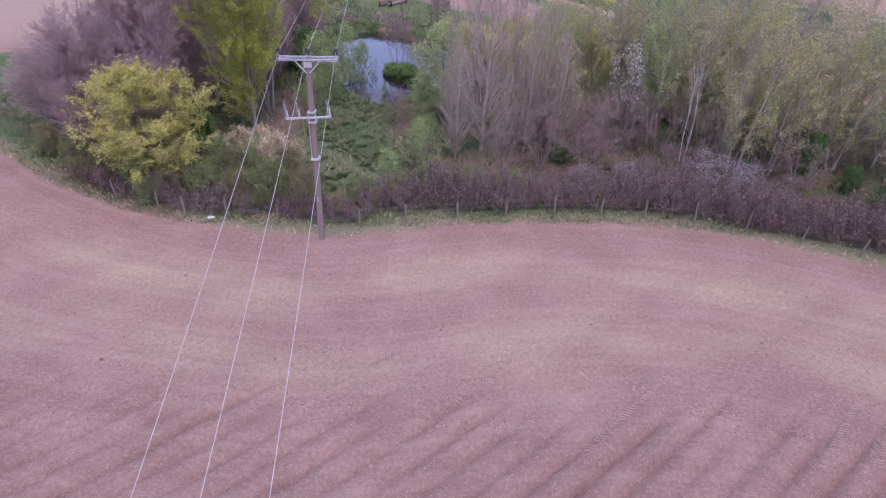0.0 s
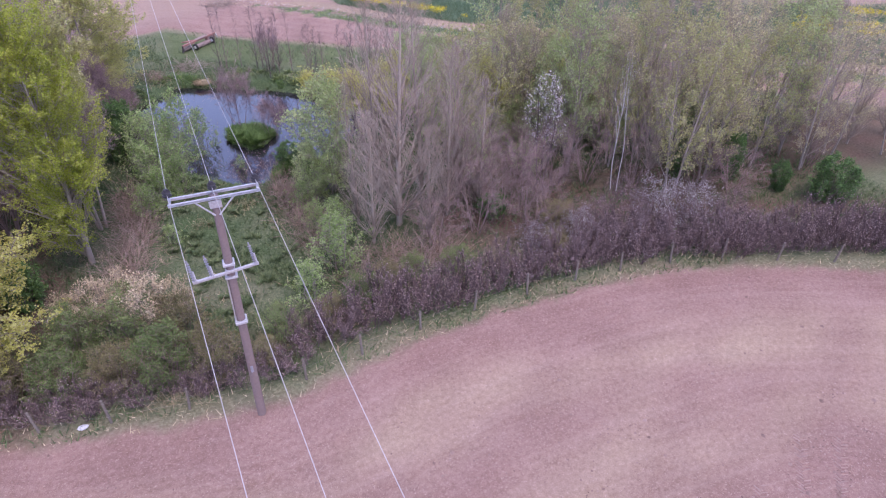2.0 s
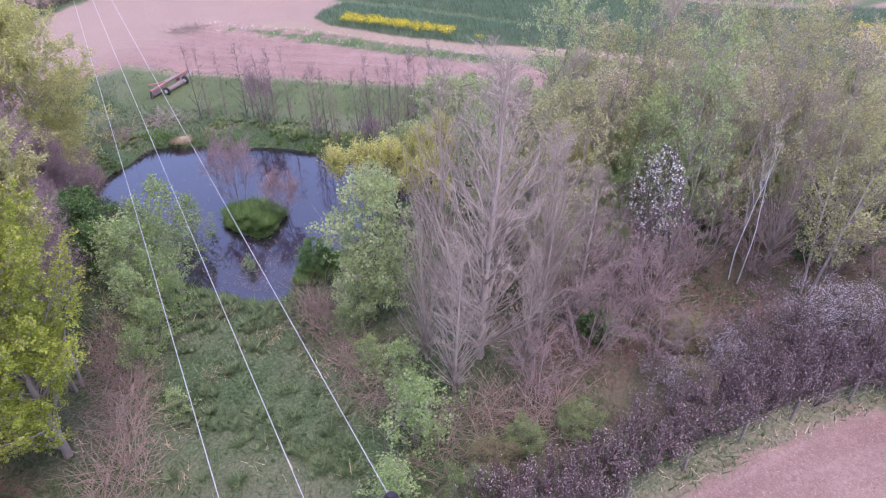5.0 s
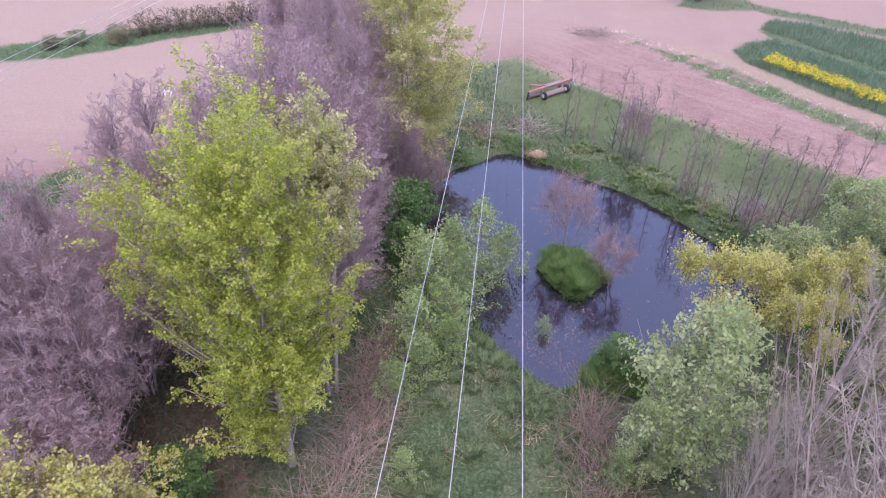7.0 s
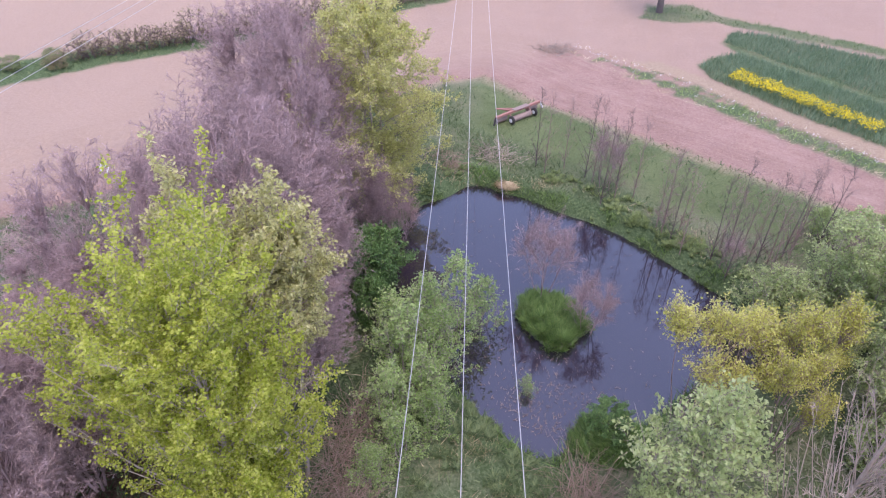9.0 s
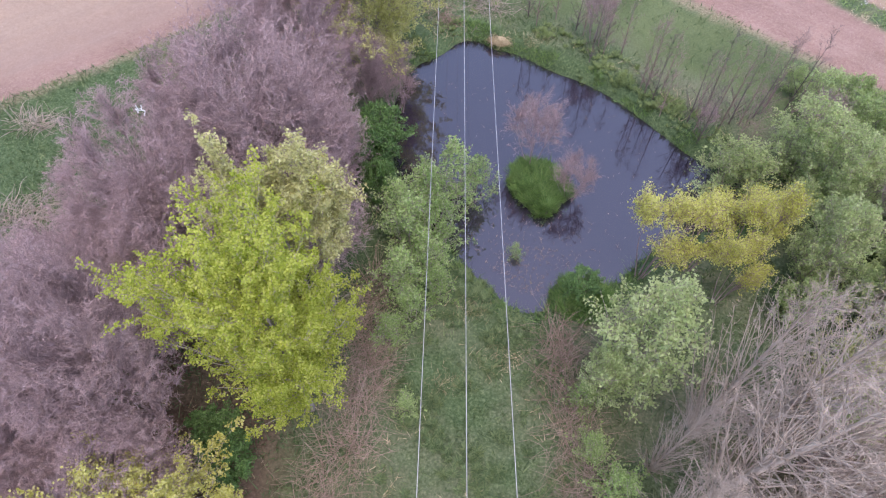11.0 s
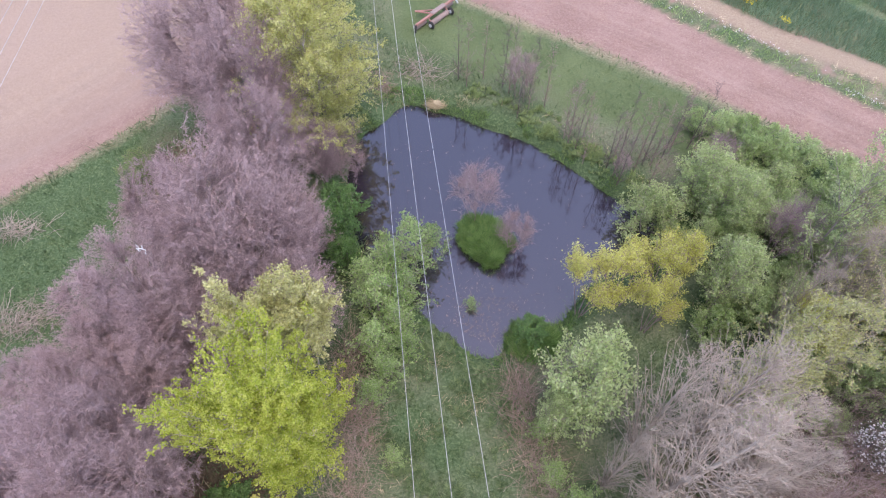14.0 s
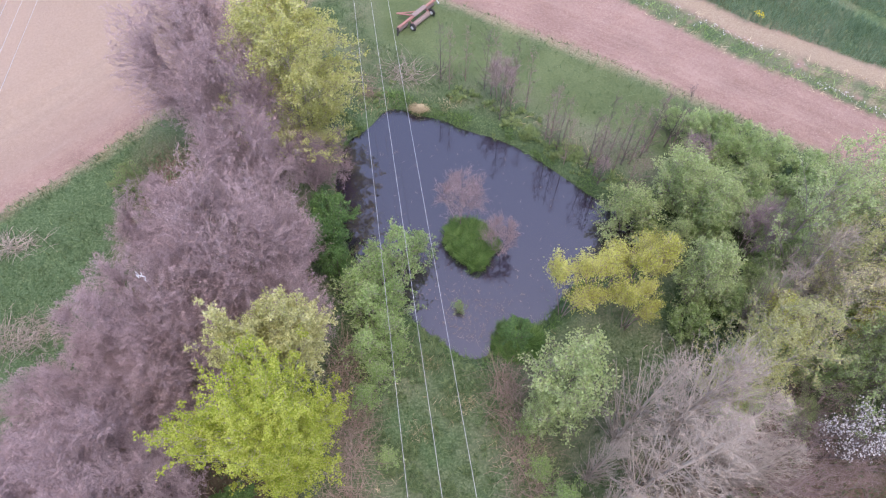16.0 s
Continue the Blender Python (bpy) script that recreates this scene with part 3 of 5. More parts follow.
green = ramp(n, l, tuft, [(0.3, (0.04, 0.075, 0.028)), (0.5, (0.098, 0.15, 0.068)), (0.7, (0.22, 0.285, 0.145))])
thin = ramp(n, l, tuft, [(0.3, (0.11, 0.13, 0.07)), (0.7, (0.27, 0.27, 0.17))])
turf = mix(n, l, layer("lush"), thin, green)
turf = mix(n, l, layer("mown"), turf, sward)
litter = ramp(n, l, noise_tex(n, l, 7.0, 7.0, 0.75, pos), [(0.3, (0.09, 0.06, 0.045)), (0.55, (0.19, 0.125, 0.095)), (0.75, (0.31, 0.22, 0.165))])
turf = mix(n, l, calc(n, l, "MULTIPLY", layer("wood"), calc(n, l, "ADD", patches, 0.35), True), turf, litter)
straw = ramp(n, l, tuft, [(0.3, (0.26, 0.19, 0.12)), (0.7, (0.50, 0.41, 0.29))])
base = mix(n, l, layer("soil"), turf, earth)
base = mix(n, l, calc(n, l, "MULTIPLY", layer("dry"), calc(n, l, "ADD", tuft, 0.25), True), base, straw)
l.new(base, b.inputs["Base Color"])
bump(n, l, b, calc(n, l, "ADD", clods, calc(n, l, "MULTIPLY", grit, 0.6)), 0.9, 0.08)

gme = mesh_of("ground", np.stack([fx, fy, fz], -1), gq, gm, True)
for key, values in (("soil", soil), ("dry", dry), ("pale", pale), ("wood", wood), ("lush", lush), ("mown", mown), ("far", np.clip(far_d / 2, 0, 1) * (1 - 0.7 * beyond)), ("edge", np.where(near_d > 0, near_d, np.clip(far_d, -2, 9)))):
    gme.attributes.new(key, "FLOAT", "POINT").data.foreach_set("value", (values if key == "edge" else np.clip(values, 0, 1)).astype(np.float32))
tagged(new("ground", gme), "bare reddish field soil round a rough grassy wood with a pond", "ground", kind="structure")

# the pond
wm, n, l, b = material("pond_water", 0.02, 0.5)
b.inputs["Base Color"].default_value = (0.022, 0.018, 0.029, 1)
b.inputs["IOR"].default_value = 1.9
b.inputs["Specular Tint"].default_value = (1.0, 0.88, 0.86, 1)
b.inputs["Coat Weight"].default_value, b.inputs["Coat Roughness"].default_value, b.inputs["Coat IOR"].default_value = 1.0, 0.03, 1.5
geo = n.new("ShaderNodeNewGeometry")
film = noise_tex(n, l, 0.55, 5.0, 0.65, geo.outputs["Position"])
scum = noise_tex(n, l, 16.0, 4.0, 0.75, geo.outputs["Position"])
l.new(calc(n, l, "MULTIPLY", calc(n, l, "SUBTRACT", film, 0.42), 0.35, True), b.inputs["Roughness"])
l.new(mix(n, l, calc(n, l, "MULTIPLY", calc(n, l, "SUBTRACT", scum, 0.66), 4.0, True), (0.022, 0.018, 0.029), (0.09, 0.075, 0.075)), b.inputs["Base Color"])
bump(n, l, b, noise_tex(n, l, 3.0, 3.0, 0.5, geo.outputs["Position"]), 0.035, 0.02)
k = 48
turn = np.arange(k) * 2 * np.pi / k
wv = np.concatenate([np.stack([3.2 + 11.5 * np.cos(turn), 25.2 + 10.0 * np.sin(turn), np.full(k, WATER_LEVEL)], -1), [[3.2, 25.2, WATER_LEVEL]]])
wf = np.stack([np.arange(k), (np.arange(k) + 1) % k, np.full(k, k)], -1)
tagged(new("water", mesh_of("water", wv, wf, wm)), "still dark pond water reflecting a pale sky", "pond", kind="structure")


# ---------------------------------------------------------------- the power pole and its line
def power_pole():
    t = thing("power_pole", "leaning brown wooden power pole with galvanised crossarms and three bare conductors", "power pole", at=pose(0, 0, ground_height(0, 0)))
    top = Vector((0.245, 0.25, 8.95))
    bm = bmesh.new()
    rod(bm, (0, 0, -0.3), top, 0.155, 0.115, 20)
    part("shaft", bm, POLE_WOOD, t, "brown creosoted timber shaft")

    def on_pole(z, off=(0, 0, 0)):
        return top * (z / top.z) + Vector(off)

    # upper arm: two channels bolted on either side of the shaft
    for s in (-1, 1):
        bm = bmesh.new()
        box(bm, (2.46, 0.012, 0.075), Matrix.Translation(on_pole(8.93, (0.02, 0.15 * s, 0))))
        box(bm, (2.46, 0.05, 0.010), Matrix.Translation(on_pole(8.93, (0.02, 0.18 * s, 0.033))))
        box(bm, (2.46, 0.05, 0.010), Matrix.Translation(on_pole(8.93, (0.02, 0.18 * s, -0.033))))
        part("crossarm", bm, STEEL, t)
    for s in (-1, 1):
        bm = bmesh.new()
        box(bm, (0.06, 0.36, 0.02), Matrix.Translation(on_pole(8.975, (0.02 + 1.17 * s, 0, 0))))
        part("end_strap", bm, STEEL, t)
        bm = bmesh.new()
        rod(bm, on_pole(8.89, (0.52 * s, -0.17, 0)), on_pole(8.36, (0.06 * s, -0.13, 0)), 0.025)
        part("brace", bm, STEEL, t)
    bm = bmesh.new()
    box(bm, (0.34, 0.02, 0.24), Matrix.Translation(on_pole(8.72, (0, -0.15, 0))))
    rounded(bm, 0.008)
    part("gusset_plate", bm, STEEL, t)
    for x in (-1.165, 0.005, 1.175):
        bm = bmesh.new()
        base = on_pole(8.97, (x, 0, 0))
        rod(bm, base, base + Vector((0, 0, 0.2)), 0.02)
        part("insulator_pin", bm, STEEL, t)
        bm = bmesh.new()
        for z, r in ((0.17, 0.08), (0.215, 0.125), (0.26, 0.085), (0.305, 0.12), (0.35, 0.08)):
            rod(bm, base + Vector((0, 0, z - 0.018)), base + Vector((0, 0, z + 0.018)), r, r * 0.8, 18)
        rod(bm, base + Vector((0, 0, 0.14)), base + Vector((0, 0, 0.39)), 0.065, 0.055, 14)
        part("insulator", bm, PORCELAIN, t, "dark brown porcelain insulator")
    # lower arm with three fuse units
    arm = Matrix.Rotation(radians(9), 4, "Z")
    mid = on_pole(6.40, (-0.12, -0.18, 0))
    bm = bmesh.new()
    box(bm, (1.95, 0.08, 0.08), Matrix.Translation(mid) @ arm)
    rounded(bm, 0.008)
    part("lower_crossarm", bm, STEEL, t)
    for x in (-0.92, -0.42, 0.88):
        f = Matrix.Translation(mid) @ arm @ Matrix.Translation((x, 0, 0.04))
        bm = bmesh.new()
        a, e = f @ Vector((0, 0, 0)), f @ Vector((-0.06, 0.12, 0.70))
        rod(bm, a, e, 0.028, 0.022)
        for q in range(7):
            p = a.lerp(e, 0.14 + q * 0.115)
            rod(bm, p - (e - a) * 0.012, p + (e - a) * 0.012, 0.055, 0.05, 14)
        fuse = part("fuse_unit", bm, POLYMER, t, "ribbed grey fuse insulator")
        bm = bmesh.new()
        rod(bm, f @ Vector((0.05, -0.06, 0.02)), f @ Vector((0.03, 0.02, 0.34)), 0.025)
        box(bm, (0.16, 0.10, 0.05), f @ Matrix.Translation((0.02, -0.02, 0.0)))
        part("fuse_carrier", bm, STEEL, fuse)
    for z, w in ((6.62, 0.16), (6.40, 0.13), (6.16, 0.17)):
        bm = bmesh.new()
        box(bm, (w * 2.2, 0.36, 0.07), Matrix.Translation(on_pole(z)))
        rounded(bm, 0.012)
        part("clamp", bm, STEEL, t)
    bm = bmesh.new()
    box(bm, (0.38, 0.40, 0.10), Matrix.Translation(on_pole(4.38)))
    rounded(bm, 0.02)
    part("step_band", bm, STEEL, t)
    bm = bmesh.new()
    for z in (4.3, 4.9, 5.5, 6.0):
        rod(bm, on_pole(z, (-0.15, -0.06, 0)), on_pole(min(z + 0.6, 6.35), (-0.15, -0.06, 0)), 0.022, None, 8)
    part("earth_cable", bm, WIRE, t)
    bm = bmesh.new()
    rod(bm, on_pole(2.2, (0, -0.15, 0)), on_pole(2.45, (0, -0.14, 0)), 0.05, 0.05, 4)
    part("warning_plate", bm, POLYMER, t)
    # conductors to both sides, with a slight sag
    for k, x in enumerate((-1.165, 0.005, 1.175)):
        base = on_pole(8.92, (x, 0, 0.30))
        for north in (True, False):
            s = np.linspace(0, 1, 50)
            if north:
                ex, ey, ez, sag = -4.99 + (x - 0.005) * 0.41, 74.8, 9.3, 0.69
            else:
                ex, ey, ez, sag = 6.61 + (x - 0.005) * 0.93, -69.7, 9.3, 0.9
            p = np.stack([base.x + (ex - base.x) * s, base.y + (ey - base.y) * s, base.z + (ez - base.z) * s - sag * 4 * s * (1 - s)], -1)
            part("conductor", mesh_of("conductor", *tubes(p[None], np.full((1, 50), 0.0085), 6), WIRE, True), WIRE, t, "thin bare metal conductor")
    return t


power_pole()

for k in range(3):
    s = np.linspace(0, 1, 40)
    p = np.stack([-22.6 + k * 0.8 + 3.2 * s, -10 + 110 * s, 9.2 - 1.3 * 4 * s * (1 - s)], -1)
    ob = new("overhead_cable", mesh_of("overhead_cable", *tubes(p[None], np.full((1, 40), 0.010), 6), WIRE, True))
    tagged(ob, "thin pale overhead cable crossing the far field", "overhead cable", "second power line")


# ---------------------------------------------------------------- fence along the field
def fence():
    t = thing("wire_fence", "weathered split-post wire fence in front of the hedge", "fence")
    rng = np.random.default_rng(5)
    xs = [-11.4, -8.9, -7.3, -5.0, -2.4, 1.8, 4.1, 6.7, 9.2, 11.8, 14.2, 16.5, 19.0, 21.4, 23.8, 26.2]
    tops = []
    for x in xs:
        y = float(np.interp(x, NEAR_FIELD[:, 0][3:20], NEAR_FIELD[:, 1][3:20])) + 0.5
        z = ground_height(x, y)
        h, dx, dy = rng.uniform(0.95, 1.2), rng.normal(0, 0.07), rng.normal(0, 0.06)
        bm = bmesh.new()
        rod(bm, (x, y, z - 0.2), (x + dx, y + dy, z + h), 0.055, 0.048, 8)
        rounded(bm, 0.008)
        part("post", bm, POST_WOOD, t)
        tops.append((x + dx * 0.8, y + dy * 0.8, z, h))
    for share in (0.35, 0.62, 0.9):
        p = np.array([(x, y - 0.06, z + h * share) for x, y, z, h in tops])
        part("strand", mesh_of("strand", *tubes(p[None], np.full((1, len(p)), 0.003), 4), BARK_GREY), BARK_GREY, t, "rusted wire strand")
    return t


fence()


# ---------------------------------------------------------------- farm roller on the grass
def farm_roller():
    a, e = Vector((-0.9, 40.2, 0)), Vector((2.0, 43.1, 0))
    turn = math.degrees(math.atan2(e.y - a.y, e.x - a.x))
    t = thing("farm_roller", "rusty red trailed farm roller parked on mown grass", "farm roller", at=pose(0.55, 41.65, ground_height(0.55, 41.65), 0, 0, turn))
    bm = bmesh.new()
    box(bm, (3.9, 0.16, 0.16), Matrix.Translation((0, 0, 0.55)))
    rounded(bm, 0.02)
    part("frame_beam", bm, RED_PAINT, t)
    for x, w in ((-1.35, 0.9), (0.05, 1.6), (1.4, 0.8)):
        bm = bmesh.new()
        y = -0.32 if w > 1 else 0.18
        rod(bm, (x - w / 2, y, 0.19), (x + w / 2, y, 0.19), 0.17, None, 22)
        rounded(bm, 0.012)
        roll = part("roll", bm, RUST, t, "ribbed rusty iron roll")
        for q in range(int(w / 0.16)):
            bm = bmesh.new()
            c = x - w / 2 + 0.08 + q * 0.16
            rod(bm, (c - 0.025, y, 0.19), (c + 0.025, y, 0.19), 0.187, None, 22)
            part("ring", bm, RUST, roll)
        for s in (-1, 1):
            bm = bmesh.new()
            rod(bm, (x + s * (w / 2 + 0.03), y, 0.21), (x + s * (w / 2 + 0.03), 0, 0.53), 0.04)
            part("bracket", bm, RED_PAINT, t)
    for s in (-1, 1):
        bm = bmesh.new()
        bmesh.ops.create_uvsphere(bm, u_segments=16, v_segments=10, radius=1.0, matrix=pose(s * 1.0, -0.5, 0.28) @ Matrix.Diagonal((0.11, 0.28, 0.28, 1)))
        wheel = part("tyre", bm, TYRE, t, "worn black rubber tyre")
        bm = bmesh.new()
        rod(bm, (s * 1.0 - 0.12, -0.5, 0.28), (s * 1.0 + 0.12, -0.5, 0.28), 0.13)
        part("rim", bm, WHITE_SCRAP, wheel)
    bm = bmesh.new()
    rod(bm, (-0.3, 0.05, 0.52), (-0.75, 1.25, 0.35), 0.055)
    rod(bm, (0.25, 0.05, 0.52), (-0.75, 1.25, 0.35), 0.045)
    part("drawbar", bm, RED_PAINT, t)
    bm = bmesh.new()
    box(bm, (1.3, 0.34, 0.05), Matrix.Translation((0.2, -0.02, 0.655)))
    rounded(bm, 0.015)
    part("tray", bm, RUST, t)
    for s in (-1, 1):
        bm = bmesh.new()
        rod(bm, (s * 1.95, 0, 0.55), (s * 2.15, -0.1, 0.1), 0.06)
        part("end_arm", bm, WHITE_SCRAP if s > 0 else TYRE, t)
    return t


farm_roller()

# ---------------------------------------------------------------- trees: the western thicket
bright = grown("leafing_tree", "tall tree in bright yellow-green spring leaf beside the cleared strip", "tree", 11, 12.9, 3.0, BARK_GREY, LEAF_BRIGHT, low=0.1, r0=0.15, n1=200, n2=8, n3=6,
               angle=40, lift=0.34, wander=0.05, l2=0.30, l3=0.34, per=11, size=0.056, jitter=0.05, long=1.25, flat=0.4, bow=0.02, outer=0.36, lump=0.10, limb=0.26, a2=38, a3=45, twig=0.005, under=-0.95,
               lobes=[(0.15, 0.2, 9.2, 2.3, 2.2, 3.2, 5.0), (0.15, 0.2, 6.0, 2.3, 2.1, 3.0, 3.4), (-2.35, -0.3, 8.2, 1.05, 1.1, 2.8, 2.4), (-0.5, -0.4, 3.6, 2.0, 1.7, 2.8, 2.4), (1.3, 1.0, 6.0, 1.3, 1.2, 2.2, 1.2)])
stand(bright, -6.2, 11.7, 0)
pale_tree = grown("pale_willow", "pale yellow-green willow with catkins behind a brighter tree", "tree", 12, 11.9, 2.5, BARK_GREY, LEAF_PALE, stems=3, lean=9, low=0.25, r0=0.12, n1=96, n2=8, n3=7, angle=34, lift=0.3,
                  wander=0.05, l2=0.28, l3=0.34, limb=0.28, outer=0.42, per=7, size=0.058, jitter=0.045, long=1.7, flat=0.1, lump=0.12, under=-0.8, a2=38, lobes=[(0.5, 0.2, 8.2, 1.45, 1.4, 3.2, 3.0), (-1.5, -0.5, 9.2, 1.1, 1.1, 2.2, 1.6)])
stand(pale_tree, -5.9, 14.8, 0)
maple = grown("field_maple", "broad yellow-leaved field maple at the edge of the field", "tree", 13, 6.4, 3.4, BARK_GREY, LEAF_MAPLE, stems=4, lean=24, low=0.10, wide=0.5, r0=0.12, n1=110, n2=9, n3=7, limb=0.32,
              angle=58, lift=0.08, l2=0.24, per=9, size=0.068, jitter=0.06, long=1.25, flat=0.5, outer=0.5, lump=0.15)
stand(maple, -10.3, 5.9, 0)
willow = grown("golden_willow", "tall rounded willow in pale yellow leaf beyond the pond", "tree", 14, 10.4, 3.7, BARK_GREY, LEAF_WILLOW, stems=3, lean=12, low=0.10, wide=0.5, r0=0.15, n1=140, n2=9, n3=7, limb=0.3,
               angle=48, lift=0.05, l2=0.24, per=9, size=0.06, jitter=0.07, long=2.0, droop=0.03, flat=0.1, outer=0.5, lump=0.14, top=0.2)
stand(willow, -6.7, 31.2, 0)

# pale flecks at the twig ends paint the lit surface of each dome
mauve = [grown("bare_thorn_tree", "bare mauve-brown tree with a dense dome of fine twigs", "tree", 20 + k, 9.6, 3.2, BARK_MAUVE, None, stems=4, lean=14, low=0.2, r0=0.11, n1=560, n2=7, n3=7, limb=0.24, a2=48, a3=46, angle=40,
               lift=0.0, wander=0.05, l2=0.11, l3=0.75, twig=0.0075, group="western thicket", tip_leaf=TIP_MAUVE_LIT, tip_per=1, tip_size=0.034, jitter=0.025, bow=0.13, outer=0.16, lump=0.045, under=-0.35,
               lobes=[[(0, 0, 4.9, 2.9, 2.9, 4.1, 1.0)], [(0.3, 0, 4.8, 2.7, 2.9, 4.2, 3.0), (-1.5, -0.8, 4.0, 1.6, 1.6, 3.4, 1.0)], [(0, 0.3, 4.7, 2.8, 2.6, 4.2, 3.0), (1.3, -1.1, 4.2, 1.6, 1.5, 3.0, 1.0)]][k]) for k in range(3)]
for k, (x, y, h, w) in enumerate([(-8.7, 20.2, 10.9, 1.34), (-11.7, 17.0, 10.0, 1.0), (-11.7, 10.9, 11.0, 0.98), (-9.8, 15.2, 7.4, 0.8), (-8.5, 24.9, 9.4, 0.95), (-9.4, 28.8, 8.9, 1.05),
                                  (-12.4, 33.0, 8.6, 1.05), (-14.2, 14.3, 6.6, 0.9), (-12.6, 22.6, 7.0, 0.85), (-14.9, 10.4, 7.2, 0.9), (-15.2, 18.0, 5.6, 0.8), (-17.2, 15.0, 4.4, 0.75),
                                  (-17.8, 11.4, 4.8, 0.8), (-14.0, 7.6, 5.0, 0.75), (-6.3, 27.6, 4.2, 0.5), (-6.6, 17.6, 6.6, 0.6), (-6.9, 22.2, 6.0, 0.6), (-12.2, 13.6, 7.0, 0.8), (-10.6, 7.9, 5.6, 0.6)]):
    stand(mauve[k % 3], x, y, k * 77.0, w, h / 9.6 / w)

bush = [grown("green_bush", "rounded evergreen bush, dark green and dense", "bush", 30 + k, 2.6, 1.5, BARK_DARK, LEAF_DARK, stems=6, lean=32, low=0.05, wide=0.5, r0=0.06, n1=60, n2=7, n3=4, angle=60,
              lift=0.05, per=5, size=0.085, jitter=0.06, long=1.3, twig=0.005, group="green bushes", l2=0.2, outer=0.25, top=0.3) for k in range(2)]
for k, (x, y, h, w) in enumerate([(-5.3, 25.0, 2.8, 0.85), (-5.5, 23.4, 3.1, 0.85), (-5.0, 21.9, 2.4, 0.6), (27.2, 7.6, 2.2, 0.55), (30.4, 3.7, 2.3, 0.95), (28.6, 5.4, 1.5, 0.45), (24.4, 8.6, 1.8, 0.5),
                                  (12.9, 8.6, 1.1, 0.6), (-8.6, 9.4, 2.0, 0.8), (-12.0, 8.6, 2.0, 0.8), (4.1, 17.5, 1.0, 0.62), (-9.4, 10.4, 1.2, 0.8)]):
    stand(bush[k % 2], x, y, k * 63.0, w, h / 2.6 / w)

# ---------------------------------------------------------------- sallows and willows round the pond
sallow = [grown("sallow", "grey-green sallow in fresh leaf beside the pond", "willow", 40 + k, 5.6, 1.9, BARK_GREY, LEAF_SALLOW, stems=6, lean=20, low=0.06, wide=0.5, r0=0.08, n1=70, n2=7, n3=6, angle=36, lift=0.16,
                per=3, size=0.076, jitter=0.07, long=1.7, l2=0.36, l3=0.5, twig=0.005, group="sallows", flat=0.2, lump=0.12, outer=0.5) for k in range(3)]
for k, (x, y, h, w) in enumerate([(5.7, 14.0, 6.7, 1.0), (4.6, 13.2, 3.6, 0.5), (11.4, 24.2, 4.0, 0.95), (14.0, 24.9, 4.0, 0.85), (13.2, 21.9, 4.8, 0.85), (16.4, 23.2, 4.4, 0.85), (13.4, 18.9, 4.6, 0.75), (18.8, 20.6, 5.0, 0.9),
                                  (18.2, 25.2, 3.8, 0.8), (21.4, 22.8, 4.4, 0.95), (21.0, 18.0, 5.8, 0.9), (23.9, 19.0, 5.2, 0.95), (24.9, 15.6, 6.0, 1.0), (28.2, 16.6, 5.0, 1.0),
                                  (22.6, 13.4, 6.6, 0.9), (30.6, 13.0, 5.4, 1.0), (15.2, 21.0, 4.6, 0.8), (16.9, 18.4, 4.2, 0.7), (15.0, 23.2, 4.2, 0.8), (19.6, 23.0, 4.0, 0.8), (13.6, 12.6, 5.0, 0.6), (19.2, 13.8, 6.0, 0.8), (14.9, 13.4, 3.0, 0.6), (16.6, 12.4, 2.6, 0.6), (26.6, 20.2, 4.0, 0.9), (17.4, 15.2, 5.2, 0.7)]):
    stand(sallow[k % 3], x, y, k * 71.0, w, h / 5.6 / w)

fresh = [grown("young_willow", "slender young willow in fresh green leaf under the cables", "willow", 50 + k, 4.6, 1.3, BARK_GREY, LEAF_FRESH, stems=5, lean=15, low=0.05, wide=0.42, r0=0.05, n1=34, n2=7, n3=5, angle=22, lift=0.34,
               per=2, size=0.07, jitter=0.05, long=1.7, l2=0.5, l3=0.4, outer=0.5, twig=0.0045, group="young willows", flat=0.2, lump=0.3, bow=0.02, top=0.05) for k in range(2)]
for k, (x, y, h, w) in enumerate([(-1.5, 22.2, 5.2, 1.1), (-2.6, 20.8, 4.6, 1.0), (-3.2, 18.9, 3.8, 1.0), (-2.4, 18.0, 3.2, 0.8), (-3.3, 17.0, 3.0, 0.85), (-0.5, 22.9, 3.6, 0.8), (-2.0, 19.4, 3.4, 0.8), (-2.9, 22.3, 3.8, 0.85), (-3.8, 20.2, 3.2, 0.8), (-2.8, 15.8, 2.4, 0.7), (-1.9, 17.0, 2.0, 0.6), (1.4, 19.7, 1.5, 0.35), (-3.5, 14.8, 1.8, 0.6), (-2.6, 12.0, 1.2, 0.45), (5.0, 9.6, 2.2, 0.7),
                                  (4.3, 11.0, 1.6, 0.6), (4.6, 7.2, 2.8, 0.9), (2.9, 5.2, 2.4, 0.8), (4.0, 12.8, 1.6, 0.5), (24.5, 24.3, 3.4, 1.0), (27.5, 20.8, 3.4, 1.1)]):
    stand(fresh[k % 2], x, y, k * 83.0, w, h / 4.6 / w)
spring = grown("spring_willow", "low willow thicket in vivid light green leaf behind the pond", "willow", 55, 2.6, 1.3, BARK_GREY, LEAF_SPRING, stems=5, lean=20, low=0.05, wide=0.45, r0=0.04, n1=40, n2=6, n3=5, angle=32, lift=0.2, per=5,
               size=0.055, jitter=0.05, long=1.9, l2=0.34, twig=0.0045, group="young willows")
